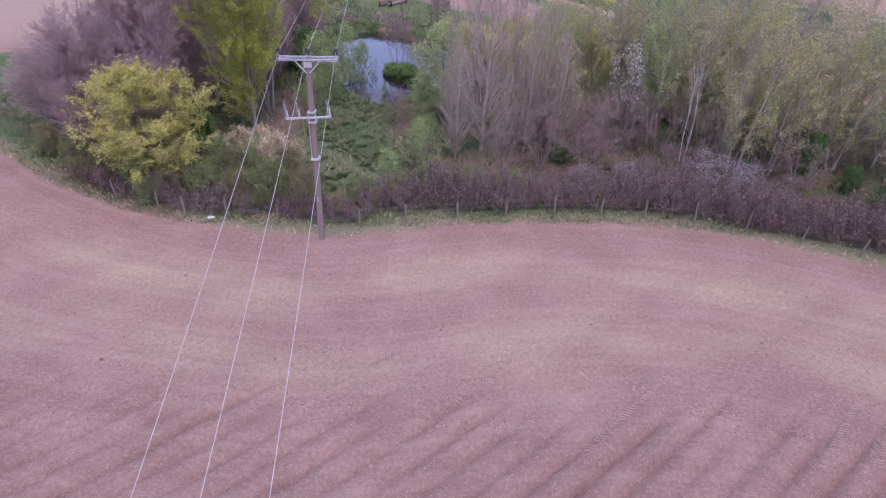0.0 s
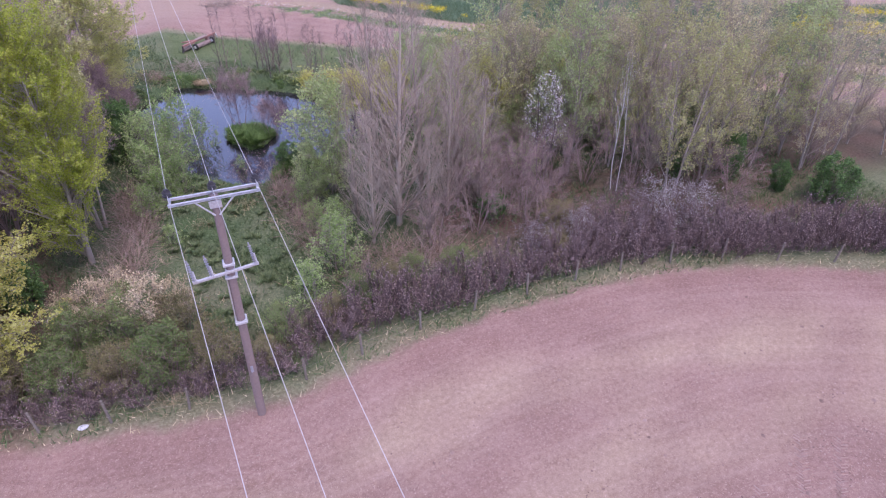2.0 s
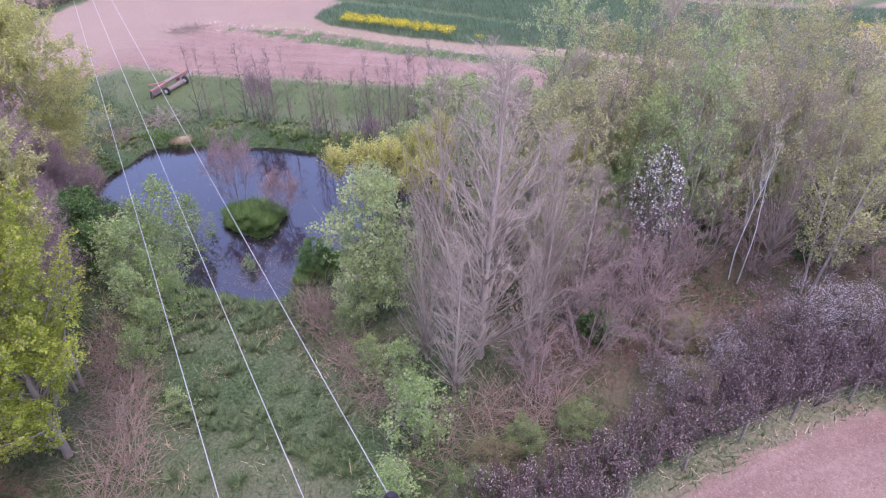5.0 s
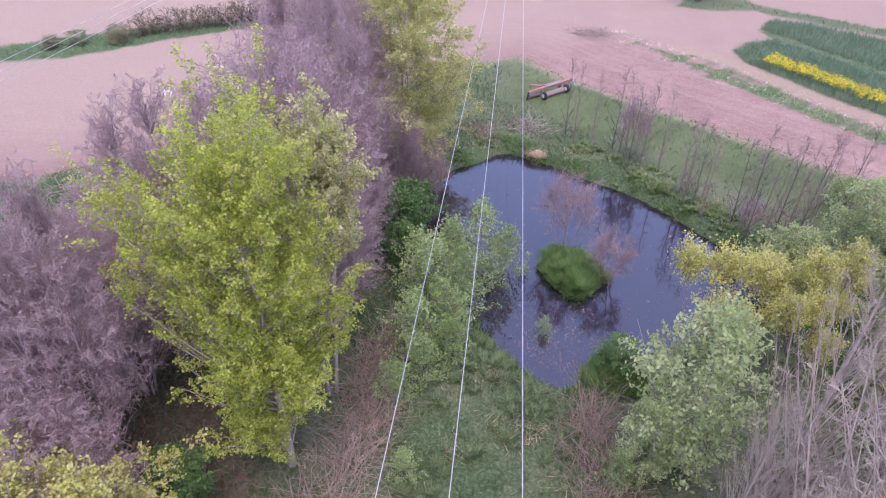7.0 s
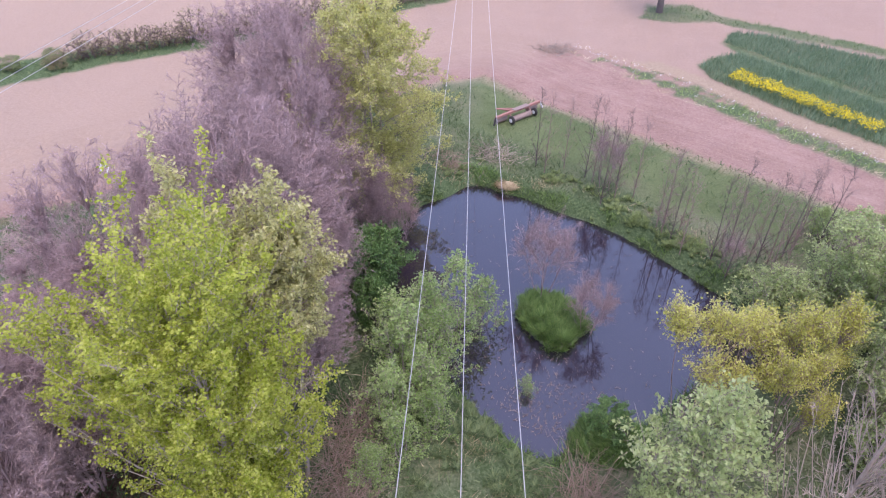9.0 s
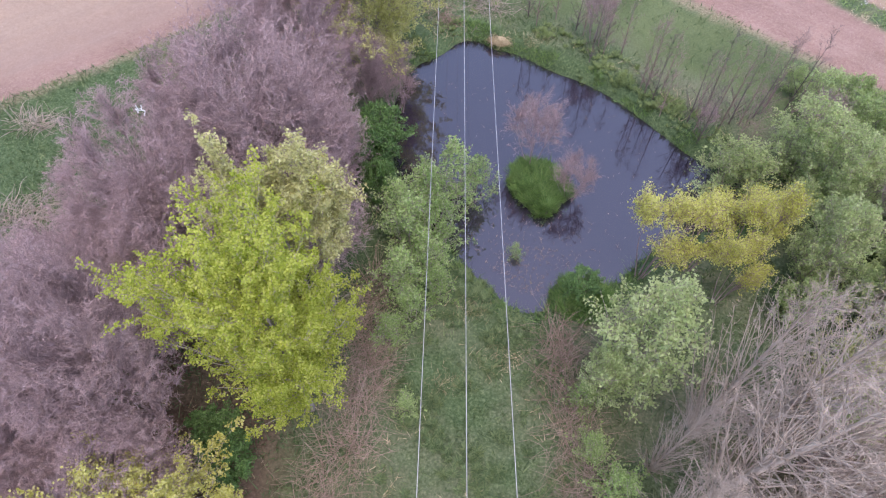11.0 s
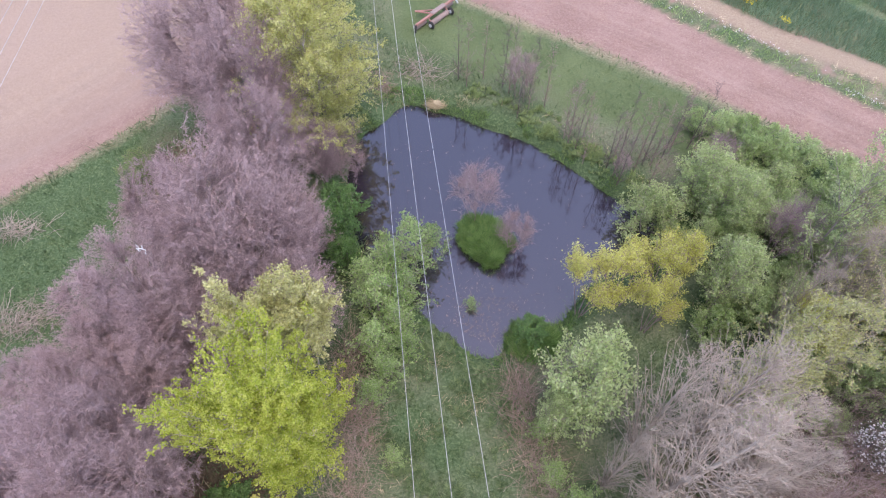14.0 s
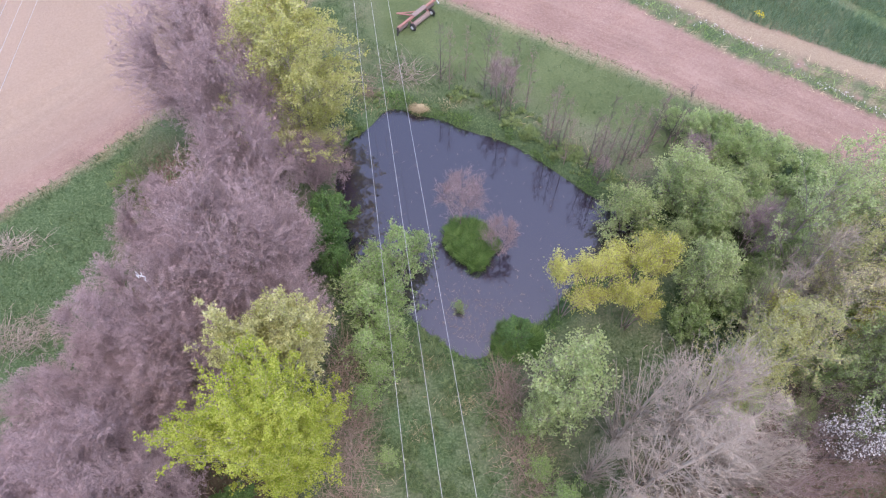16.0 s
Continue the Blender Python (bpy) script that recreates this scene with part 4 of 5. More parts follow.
for k, (x, y, h, w) in enumerate([(16.6, 29.6, 2.4, 0.9), (17.8, 29.0, 2.8, 1.0), (19.2, 28.4, 2.6, 1.0), (17.4, 27.6, 3.0, 1.0), (20.6, 27.2, 2.6, 1.0), (18.9, 26.9, 2.8, 0.9), (22.2, 26.0, 2.6, 1.0), (15.6, 30.6, 1.8, 0.8), (23.8, 22.6, 3.0, 1.0), (15.0, 26.2, 2.4, 1.0), (16.6, 25.4, 2.4, 1.0), (15.2, 22.6, 2.8, 1.0), (18.6, 23.0, 3.0, 1.0), (20.0, 24.6, 2.6, 1.0), (17.4, 20.0, 3.0, 1.0), (14.8, 20.2, 2.8, 0.9), (20.6, 20.8, 3.2, 1.0), (22.8, 24.4, 2.6, 1.0), (12.6, 23.2, 2.2, 0.8)]):
    stand(spring, x, y, k * 67.0, w, h / 2.6 / w)

rng = np.random.default_rng(58)
low_spots = []
while len(low_spots) < 34:
    x, y = rng.uniform(12, 32), rng.uniform(12.5, 24.5)
    if y > np.interp(x, [13.3, 19.6, 26.8, 45], [35.8, 31.1, 25.6, 10.0]) - 2.5 or inside(np.array([x]), np.array([y]), POND)[0] > -1.0 or min([9.0] + [math.hypot(x - a, y - c) for a, c in low_spots]) < 1.25:
        continue
    low_spots.append((x, y))
for k, (x, y) in enumerate(low_spots):
    stand(spring, x, y, k * 67.0, rng.uniform(0.9, 1.2), rng.uniform(0.9, 1.3), label="low willow thicket in light green leaf under the wood")

gold = [grown("yellow_sallow", "bright yellow-flowering sallow at the water's edge", "willow", 60 + k, 5.4, 2.0, BARK_MAUVE, LEAF_GOLD, stems=5, lean=26, low=0.18, r0=0.08, n1=64, n2=7, n3=6, angle=40, lift=0.2, per=3,
              size=0.062, jitter=0.09, long=1.6, l2=0.34, l3=0.5, twig=0.006, group="yellow sallows", lump=0.3, outer=0.5, under=-0.2,
              lobes=[[(-0.9, 0.3, 4.3, 0.75, 0.75, 0.9, 2.0), (0.8, 0.6, 4.1, 0.8, 0.8, 1.1, 2.0), (0.1, -1.0, 3.0, 0.8, 0.7, 1.0, 1.2), (1.6, -0.5, 2.8, 0.6, 0.6, 0.8, 0.8)],
                     [(0.2, 0.4, 4.2, 0.9, 0.8, 1.0, 2.0), (-1.4, -0.2, 3.2, 0.7, 0.7, 0.9, 1.3), (1.3, -0.6, 3.4, 0.7, 0.7, 1.0, 1.3)]][k]) for k in range(2)]
for k, (x, y, h, w) in enumerate([(6.7, 18.7, 5.4, 0.8), (8.8, 19.2, 4.9, 0.85), (10.6, 19.7, 5.4, 0.9), (11.7, 20.6, 4.2, 0.75), (9.7, 17.6, 4.6, 0.75), (15.8, 15.8, 6.6, 0.8), (20.0, 15.4, 6.6, 0.7)]):
    stand(gold[k % 2], x, y, k * 95.0, w, h / 5.4 / w)

# ---------------------------------------------------------------- the eastern wood
bare = [grown("bare_tall_tree", "tall leafless tree with pale grey-brown ascending branches", "tree", 70 + k, 12.2, 2.0, BARK_PALE, None, stems=1, lean=5, low=0.14, wide=0.42, r0=0.14, n1=120, n2=8, n3=5, limb=0.24, angle=(25, 21)[k],
              lift=0.08, wander=0.018, l2=0.24, l3=0.5, a2=32, a3=34, twig=0.0065, group="leafless trees", bow=0.0, outer=0.3, lump=0.12) for k in range(2)]
for k, (x, y, h, w) in enumerate([(8.2, 9.6, 12.4, 1.2), (7.9, 11.9, 11.4, 0.8), (10.3, 12.2, 10.6, 0.9), (10.8, 9.6, 9.6, 0.75), (12.0, 11.0, 8.4, 0.7), (6.3, 10.4, 8.6, 0.55), (6.6, 8.6, 7.0, 0.5), (15.6, 17.0, 7.4, 0.7),
                                  (18.0, 18.2, 7.6, 0.8), (9.4, 8.4, 6.4, 0.5), (12.6, 9.6, 7.2, 0.6)]):
    stand(bare[k % 2], x, y, k * 112.0, w, h / 12.2 / w)

olive = [grown("budding_tree", "slim woodland tree just coming into olive-green leaf", "tree", 80 + k, 8.0, 1.9, BARK_GREY, LEAF_OLIVE, stems=2, lean=8, low=0.22, wide=0.6, r0=0.09, n1=44, n2=7, n3=6, angle=36, lift=0.1, per=4,
               size=0.058, jitter=0.05, long=1.5, twig=0.006, group="woodland trees") for k in range(2)]
buff = [grown("woodland_tree", "slim woodland tree with buff catkins and bare twigs", "tree", 90 + k, 8.0, 1.9, BARK_GREY, LEAF_BUFF, stems=2, lean=9, low=0.2, wide=0.6, r0=0.09, n1=36, n2=8, n3=6, angle=34, lift=0.1, per=3,
              size=0.042, jitter=0.07, long=1.8, twig=0.0065, group="woodland trees") for k in range(2)]
rng = np.random.default_rng(77)
spots = []
while len(spots) < 44:
    x, y = rng.uniform(12, 40), rng.uniform(6, 22)
    edge = np.interp(x, [13.3, 19.6, 26.8, 45], [35.8, 31.1, 25.6, 10.0])
    if y > edge - 4 or y < 7.4 - 0.12 * (x - 14) or y > 21 or (x < 16 and y > 15):
        continue
    if min([9.0] + [math.hypot(x - a, y - c) for a, c, *_ in spots]) < 1.9:
        continue
    if math.hypot(x - 18, y - 12.6) < 1.7 or (16.5 < x < 22 and y < 9.5) or (x < 18 and y < 12.6):
        continue
    spots.append((x, y, rng.uniform(0.85, 1.08) * np.interp(x, [12, 22, 32, 40], [8.8, 9.6, 8.8, 7.6])))
green = [grown("leafing_woodland_tree", "slim woodland tree in thin grey-green spring leaf", "tree", 95, 8.0, 1.8, BARK_GREY, LEAF_SALLOW, stems=2, lean=9, low=0.25, wide=0.6, r0=0.09, n1=44, n2=7, n3=6, angle=36, lift=0.1, per=4,
               size=0.058, jitter=0.05, long=1.6, twig=0.006, group="woodland trees")]
for k, (x, y, h) in enumerate(spots):
    kind = (buff[0], olive[0], buff[1], bare[1], green[0], buff[0], bare[0], olive[1])[(k * 5) % 8]
    slim = kind in bare
    stand(kind, x, y, k * 47.0, 0.66 if slim else 1.0, h / 12.2 / 0.66 if slim else h / 8.0)

red = [grown("bare_sapling_clump", "clump of bare reddish-brown saplings on leaf litter", "sapling", 100 + k, 4.6, 1.7, BARK_RED, None, stems=6, lean=18, low=0.15, wide=0.6, r0=0.06, n1=42, n2=8, n3=5, angle=34, lift=0.1, twig=0.0065,
             group="bare saplings", tip_leaf=BUD_DARK, tip_per=1, tip_size=0.03, jitter=0.03) for k in range(2)]
for k, (x, y, h) in enumerate([(11.6, 7.6, 4.2), (13.2, 8.4, 4.8), (14.8, 8.6, 4.6), (16.2, 9.2, 4.0), (15.4, 11.0, 4.2), (17.6, 10.4, 3.8), (19.2, 10.0, 4.6), (14.2, 6.6, 3.0), (21.4, 8.6, 4.2), (12.4, 10.4, 4.6), (24.6, 7.2, 3.4),
                               (26.0, 6.0, 2.6), (29.6, 8.6, 4.2), (32.4, 7.0, 4.0), (9.4, 7.4, 3.0), (17.0, 12.6, 3.6)]):
    stand(red[k % 2], x, y, k * 59.0, 1.0, h / 4.6)

blossom = grown("blossom_tree", "slender cherry tree in white blossom among bare saplings", "tree", 110, 6.5, 1.1, BARK_DARK, PETAL, stems=3, lean=7, low=0.38, wide=0.7, r0=0.07, n1=34, n2=8, n3=4, angle=32, lift=0.1, per=1, size=0.07,
                jitter=0.07, long=1.1, crown_part="blossom")
stand(blossom, 16.8, 10.7, 0)
birch = grown("silver_birch", "two-stemmed silver birch with white bark, still bare", "tree", 111, 8.0, 0.8, BARK_BIRCH, None, stems=2, lean=1.5, low=0.5, wide=0.75, r0=0.04, n1=10, n2=6, n3=3, angle=30, lift=0.06, twig=0.004, bend=(0.02, 0.03), offsets=0.16)
stand(birch, 20.3, 8.7, 100)

# ---------------------------------------------------------------- saplings on the far bank and on the island
alder = [grown("alder_sapling", "thin dark alder sapling, leafless, on the pond bank", "sapling", 120 + k, 5.6, 0.75, (BARK_RED, BARK_DARK, BARK_RED)[k], None, stems=1, lean=4, low=0.12, wide=0.35, wander=0.012, r0=0.036, n1=22, n2=5, n3=3, angle=34, lift=0.08, twig=0.005, bow=0.0, l2=0.3,
               group="bank saplings")  for k in range(3)]
rng = np.random.default_rng(8)
row = [(2.4, 35.1), (2.0, 35.6), (3.2, 35.4), (4.7, 34.0), (5.1, 31.9), (5.6, 33.4), (5.9, 32.8), (6.3, 33.8), (5.2, 34.4), (6.7, 33.0), (4.3, 34.8), (7.7, 30.3), (8.0, 29.9), (8.4, 29.6), (8.7, 29.8), (8.1, 30.6), (9.6, 27.9),
       (10.0, 27.3), (10.3, 28.3), (10.7, 28.9), (11.3, 29.1), (11.1, 27.5), (11.9, 28.1), (12.5, 28.0), (12.1, 29.2), (13.1, 28.7), (13.7, 28.9), (14.1, 29.7), (14.8, 29.3), (15.1, 28.5), (8.6, 28.3), (10.2, 26.6), (11.4, 25.8), (11.9, 25.2)]
for k, (x, y) in enumerate(row):
    stand(alder[k % 3], x + rng.normal(0, 0.12), y + rng.normal(0, 0.12), k * 101.0, rng.uniform(0.8, 1.1), rng.uniform(0.9, 1.1))
haze = grown("bare_willow_shrub", "small bare pinkish willow shrub overhanging the pond", "shrub", 130, 2.9, 1.1, BARK_MAUVE, None, stems=4, lean=22, low=0.18, r0=0.03, n1=120, n2=7, n3=8, angle=40, lift=0.08, wander=0.05, l2=0.22, l3=0.5,
             a2=34, a3=36, outer=0.3, limb=0.28, twig=0.0027, group="bare shrubs", under=-0.2, lobes=[(0, 0, 1.5, 0.95, 0.95, 1.3, 1.0)])
for k, (x, y, h, w) in enumerate([(3.9, 23.1, 3.4, 1.2), (2.0, 25.1, 3.8, 1.3), (-4.9, 28.2, 3.0, 1.0), (-5.1, 30.0, 2.6, 0.9), (15.6, 27.2, 2.8, 1.0), (17.2, 21.4, 4.4, 1.3), (5.3, 33.8, 3.2, 0.95), (10.4, 27.2, 1.8, 0.5)]):
    stand(haze, x, y, k * 64.0, w, h / 2.9 / w)

# ---------------------------------------------------------------- hedge and shrubs along the field
hedge = [grown("hedge_shrub", "clipped bare hawthorn hedge shrub with pale cut tips", "hedge", 140 + k, 1.45, 0.85, BARK_THORN, None, stems=8, lean=22, low=0.08, wide=0.7, r0=0.03, n1=44, n2=6, n3=4, angle=26, lift=0.42, wander=0.06, twig=0.0065,
               group="field hedge", tip_leaf=(BUD_DARK, LEAF_BUD, LEAF_BUD)[k], tip_per=1, tip_size=0.036, jitter=0.02, offsets=0.4, l2=0.46, l3=0.5, a2=30, a3=28, outer=0.25, top=0.6) for k in range(3)]
line = [(2.2, 2.9), (5.2, 3.0), (7.8, 3.2), (10.5, 3.3), (13.4, 3.6), (16.3, 3.3), (19.0, 2.8), (24.0, 1.2), (28.1, -0.2), (34, -2.7), (42, -6.2)]
rng = np.random.default_rng(9)
for k, x in enumerate(np.arange(2.4, 40, 0.9)):
    y = np.interp(x, [p[0] for p in line], [p[1] for p in line])
    stand(hedge[k % 3], x + rng.normal(0, 0.1), y + rng.normal(0, 0.12), k * 97.0, rng.uniform(1.0, 1.25), rng.uniform(0.95, 1.2))
    if x > 15:
        stand(hedge[(k + 1) % 3], x + rng.normal(0, 0.15), y + 0.6 + rng.normal(0, 0.12), k * 31.0, rng.uniform(0.95, 1.2), rng.uniform(0.9, 1.15))

# low dark row: bare stems, also added to stand for shade under the scrub
for k, x in enumerate(np.arange(-14.5, 2.2, 0.95)):
    y = np.interp(x, NEAR_FIELD[:, 0][3:20], NEAR_FIELD[:, 1][3:20])
    stand(hedge[k % 2], x + rng.normal(0, 0.15), y + 1.35 + rng.normal(0, 0.15), k * 83.0, rng.uniform(0.7, 0.95), rng.uniform(0.7, 1.05), label="low dark bare thorn stems behind the fence, filling in the scrub's shaded foot")

thorn = [grown("blackthorn", "dark twiggy blackthorn with whitish blossom at its tips", "shrub", 150 + k, 2.9, 1.7, BARK_THORN, None, stems=8, lean=30, low=0.08, wide=0.6, r0=0.05, n1=56, n2=8, n3=5, angle=42, lift=0.1, wander=0.12, twig=0.006,
               group="blackthorn", tip_leaf=(PETAL, LEAF_BUD)[k], tip_per=(2, 1)[k], tip_size=0.042, jitter=0.05, offsets=0.3) for k in range(2)]
for k, (x, y, h, w) in enumerate([(20.4, 4.9, 2.8, 1.0), (18.6, 5.3, 2.7, 0.95), (22.0, 4.4, 2.5, 0.9), (17.0, 5.4, 2.2, 0.8), (16.0, 5.0, 1.9, 0.7), (24.0, 3.8, 1.8, 0.8), (13.6, 5.2, 1.6, 0.7)]):
    stand(thorn[k % 2], x, y, k * 77.0, w, h / 2.9 / w)

scrub = [grown("willow_scrub", "tangled willow scrub in thin olive leaf behind the fence", "shrub", 160 + k, 3.0, 1.4, BARK_RED, (LEAF_SCRUB, LEAF_MID)[k], stems=7, lean=24, low=0.06, wide=0.55, r0=0.05, n1=42, n2=7, n3=4, angle=36, lift=0.1, wander=0.1,
               per=6, size=0.052, jitter=0.08, twig=0.006, group="scrub", offsets=0.3) for k in range(2)]
for k, (x, y, h, w) in enumerate([(-1.2, 2.5, 2.6, 0.8), (-3.0, 2.8, 3.0, 0.85), (-4.8, 3.2, 2.8, 0.85), (-6.6, 3.5, 2.6, 0.85), (-2.2, 4.6, 3.2, 1.0), (-4.2, 5.4, 3.2, 1.0), (-8.4, 3.9, 2.6, 0.9), (-10.4, 4.4, 2.6, 0.9), (-12.6, 5.4, 2.8, 0.9), (-6.2, 5.4, 3.0, 0.95), (0.6, 2.4, 1.7, 0.6), (-9.6, 3.0, 1.6, 0.6), (-14.0, 5.2, 1.8, 0.7),
                                  (-14.6, 6.2, 2.8, 0.9), (-17.4, 8.2, 2.6, 0.9), (1.3, 3.6, 2.0, 0.7), (3.4, 3.8, 1.8, 0.7), (5.0, 4.4, 1.9, 0.75), (6.3, 5.2, 1.7, 0.7), (-16.8, 28.5, 2.2, 0.9), (14.4, 4.8, 1.6, 0.7), (9.6, 5.2, 1.5, 0.7), (15.6, 6.8, 1.8, 0.8), (7.6, 5.4, 1.4, 0.6)]):
    stand(scrub[k % 2], x, y, k * 53.0, w, h / 3.2 / w)
pale_scrub = grown("pale_catkin_shrub", "shrub covered in pale buff seed heads", "shrub", 170, 3.3, 1.2, STEM_DEAD, BLADE_DRY, stems=6, lean=18, low=0.3, wide=0.7, r0=0.04, n1=34, n2=6, n3=3, angle=34, lift=0.1, per=4, size=0.06, jitter=0.08,
                   group="scrub")
for k, (x, y, h, w) in enumerate([(-3.3, 5.2, 3.3, 0.8), (-5.2, 5.9, 3.2, 0.8), (-4.3, 6.4, 3.0, 0.8), (-2.3, 5.6, 2.6, 0.7), (-6.4, 6.2, 2.6, 0.6)]):
    stand(pale_scrub, x, y, k * 90.0, w, h / 3.3 / w)

far_hedge = [grown("field_hedge_shrub", "brown clipped hedge shrub on the far field margin", "hedge", 190 + k, 1.5, 1.1, BARK_THORN, LEAF_SCRUB, stems=4, lean=20, low=0.08, wide=0.6, r0=0.03, n1=28, n2=5, n3=3, angle=40, per=1, size=0.07,
                   twig=0.012, group="far hedge") for k in range(2)]
for k in range(34):
    s = k / 33
    x = np.interp(s, [0, 0.3, 0.65, 1.0], [-33.0, -25.0, -16.0, -3.0])
    y = np.interp(s, [0, 0.3, 0.65, 1.0], [47.2, 52.6, 59.2, 70.2])
    stand(far_hedge[k % 2], x, y, k * 41.0, 1.0 + 0.2 * math.sin(k * 2.3), 1.0 + 0.15 * math.sin(k * 1.7))
for k, (x, y) in enumerate([(-38.0, 43.4), (-36.6, 44.6), (-33.6, 45.4), (-34.4, 46.4)]):
    stand(scrub[k % 2], x, y, k * 50.0, 0.75, 0.55, label="low rounded scrub bush on the field margin")
oak = grown("field_oak", "lone field tree with a stout dark trunk on the far margin", "tree", 180, 8.5, 3.0, BARK_DARK, LEAF_OLIVE, stems=1, lean=3, low=0.35, wide=0.65, r0=0.34, n1=30, n2=7, n3=4, angle=50, per=4, size=0.12)
stand(oak, 13.0, 64.6, 0)


# ---------------------------------------------------------------- dead stems, brush and reeds
def stem_patch(name, label, category, seed, spots, count, length, mat, r=0.008, flop=0.9, group="", canes=0):
    """Arching dead stems over a patch: each thing is one tangle."""
    for k, (x, y, sx, sy) in enumerate(spots):
        rng = np.random.default_rng(seed + k)
        t = thing(name, label, category, group, at=pose(x, y, ground_height(x, y)))
        P = np.stack([rng.normal(0, sx * 0.5, count), rng.normal(0, sy * 0.5, count), np.zeros(count)], -1)
        P[:, 2] = height_of(P[:, 0] + x, P[:, 1] + y) - ground_height(x, y) - 0.03
        D = np.stack([rng.normal(0, flop, count), rng.normal(0, flop, count), np.full(count, 1.0)], -1)
        p, q = polylines(rng, P, D, rng.uniform(0.5, 1.0, count) * length, np.full(count, r), 4, 0.18, -0.16, 0.4)
        p[:, :, 2] = np.maximum(p[:, :, 2], P[:, 2:3] - 0.02)
        for j in range(canes):
            part("cane", mesh_of("cane", *tubes(p[j:j + 1], q[j:j + 1] * 1.4, 5), mat, True), mat, t)
        tagged(part("stem_growth", mesh_of("stem_growth", *tubes(p[canes:], q[canes:]), mat), mat, t), kind="stuff")


stem_patch("bramble_tangle", "tangle of dead reddish-brown bramble stems on rough grass", "brambles", 300,
           [(-4.6, 10.4, 1.2, 1.4), (-4.3, 12.2, 0.9, 1.4), (-4.2, 13.8, 0.9, 1.4), (-4.7, 15.2, 1.0, 1.3), (3.2, 15.0, 0.8, 1.1), (3.5, 13.4, 0.8, 1.3), (3.7, 11.6, 0.8, 1.5), (4.0, 9.8, 0.9, 1.4), (-5.2, 8.4, 1.3, 1.4), (5.4, 6.4, 1.6, 1.2),
            (7.4, 7.2, 1.4, 1.0), (-4.6, 17.0, 0.8, 1.2), (8.8, 6.2, 1.2, 0.8)], 200, 2.0, STEM_DEAD, 0.010, 0.85, "brambles", 14)
stem_patch("brushwood_pile", "heap of grey cut brushwood lying on grass", "brushwood", 340, [(-0.8, 36.5, 1.3, 1.1), (-20.4, 20.0, 1.7, 1.0), (-21.5, 19.4, 1.4, 0.8), (-23.0, 25.2, 1.6, 0.5), (3.2, 54.0, 1.6, 1.0)], 220, 1.5, BARK_PALE, 0.016, 2.2, "brushwood")
stem_patch("white_sedge", "clump of bleached dry sedge by the fence", "sedge", 360, [(-3.1, 1.7, 0.9, 0.5), (-1.9, 1.6, 0.6, 0.4), (-2.4, 1.9, 0.8, 0.4), (-0.3, 16.4, 0.8, 0.6), (0.9, 14.4, 0.9, 0.7), (-1.2, 13.2, 0.8, 0.7), (-2.2, 33.9, 1.2, 0.7), (0.2, 33.3, 0.6, 0.5), (2.2, 33.6, 0.9, 0.6), (-3.9, 22.6, 0.5, 0.8)], 110, 0.5, BLADE_DRY, 0.007, 0.7, "dry sedge")
stem_patch("reed_clump", "dead brown reeds standing in the pond margin", "reeds", 380, [(1.3, 18.0, 0.7, 0.4), (2.2, 17.8, 0.6, 0.5), (0.4, 18.9, 0.5, 0.4), (2.6, 18.6, 0.9, 0.7), (1.6, 19.6, 1.0, 0.6), (3.0, 18.0, 0.5, 0.4)], 70, 0.8, STEM_DEAD, 0.008, 0.5, "reeds")


stem_patch("bracken_patch", "flattened patch of rusty dead bracken on the bank", "bracken", 395, [(-3.7, 36.0, 1.3, 1.0), (-3.0, 34.9, 0.8, 0.6)], 260, 0.7, STEM_DEAD, 0.012, 1.8, "bracken")


def straw_mound(x, y, w, h):
    """A bleached heap of old reed at the waterside."""
    t = thing("straw_mound", "bleached mound of old reed straw at the waterside", "straw", at=pose(x, y, ground_height(x, y) - 0.05))
    bm = bmesh.new()
    bmesh.ops.create_icosphere(bm, subdivisions=3, radius=1.0, matrix=Matrix.Diagonal((w, w * 0.6, h, 1)))
    for v in bm.verts:
        v.co *= 1 + 0.25 * noise.noise(v.co * 2.1)
    part("mound_core", bm, BLADE_DRY, t)
    rng = np.random.default_rng(396)
    a, q = rng.uniform(0, 2 * np.pi, 500), np.sqrt(rng.random(500))
    P = np.stack([np.cos(a) * q * w, np.sin(a) * q * w * 0.6, h * np.sqrt(1 - q * q) * 0.95], -1)
    D = np.stack([np.cos(a), np.sin(a), rng.uniform(-0.3, 0.5, 500)], -1)
    p, r = polylines(rng, P, D, rng.uniform(0.15, 0.4, 500), np.full(500, 0.008), 2, 0.3, -0.2, 0.4)
    tagged(part("stem_growth", mesh_of("stem_growth", *tubes(p, r), BLADE_DRY), BLADE_DRY, t), kind="stuff")


straw_mound(0.2, 33.75, 0.62, 0.22)


def snagged_sheet():
    """A torn strip of plastic caught on twigs."""
    bm = bmesh.new()
    rng = np.random.default_rng(397)
    for k in range(3):
        a = Vector((rng.normal(0, 0.1), rng.normal(0, 0.1), 0))
        for j in range(5):
            b = a + Vector((rng.normal(0.02, 0.09), rng.normal(0, 0.09), rng.normal(-0.02, 0.06)))
            rod(bm, a, b, 0.014, 0.010, 6)
            a = b
    me = bpy.data.meshes.new("plastic_strip")
    bm.to_mesh(me)
    bm.free()
    me.materials.append(WHITE_SCRAP)
    ob = tagged(new("plastic_strip", me), "torn white plastic strip snagged in bare twigs", "litter")
    ob.location = (-10.74, 17.1, 10.02)


snagged_sheet()


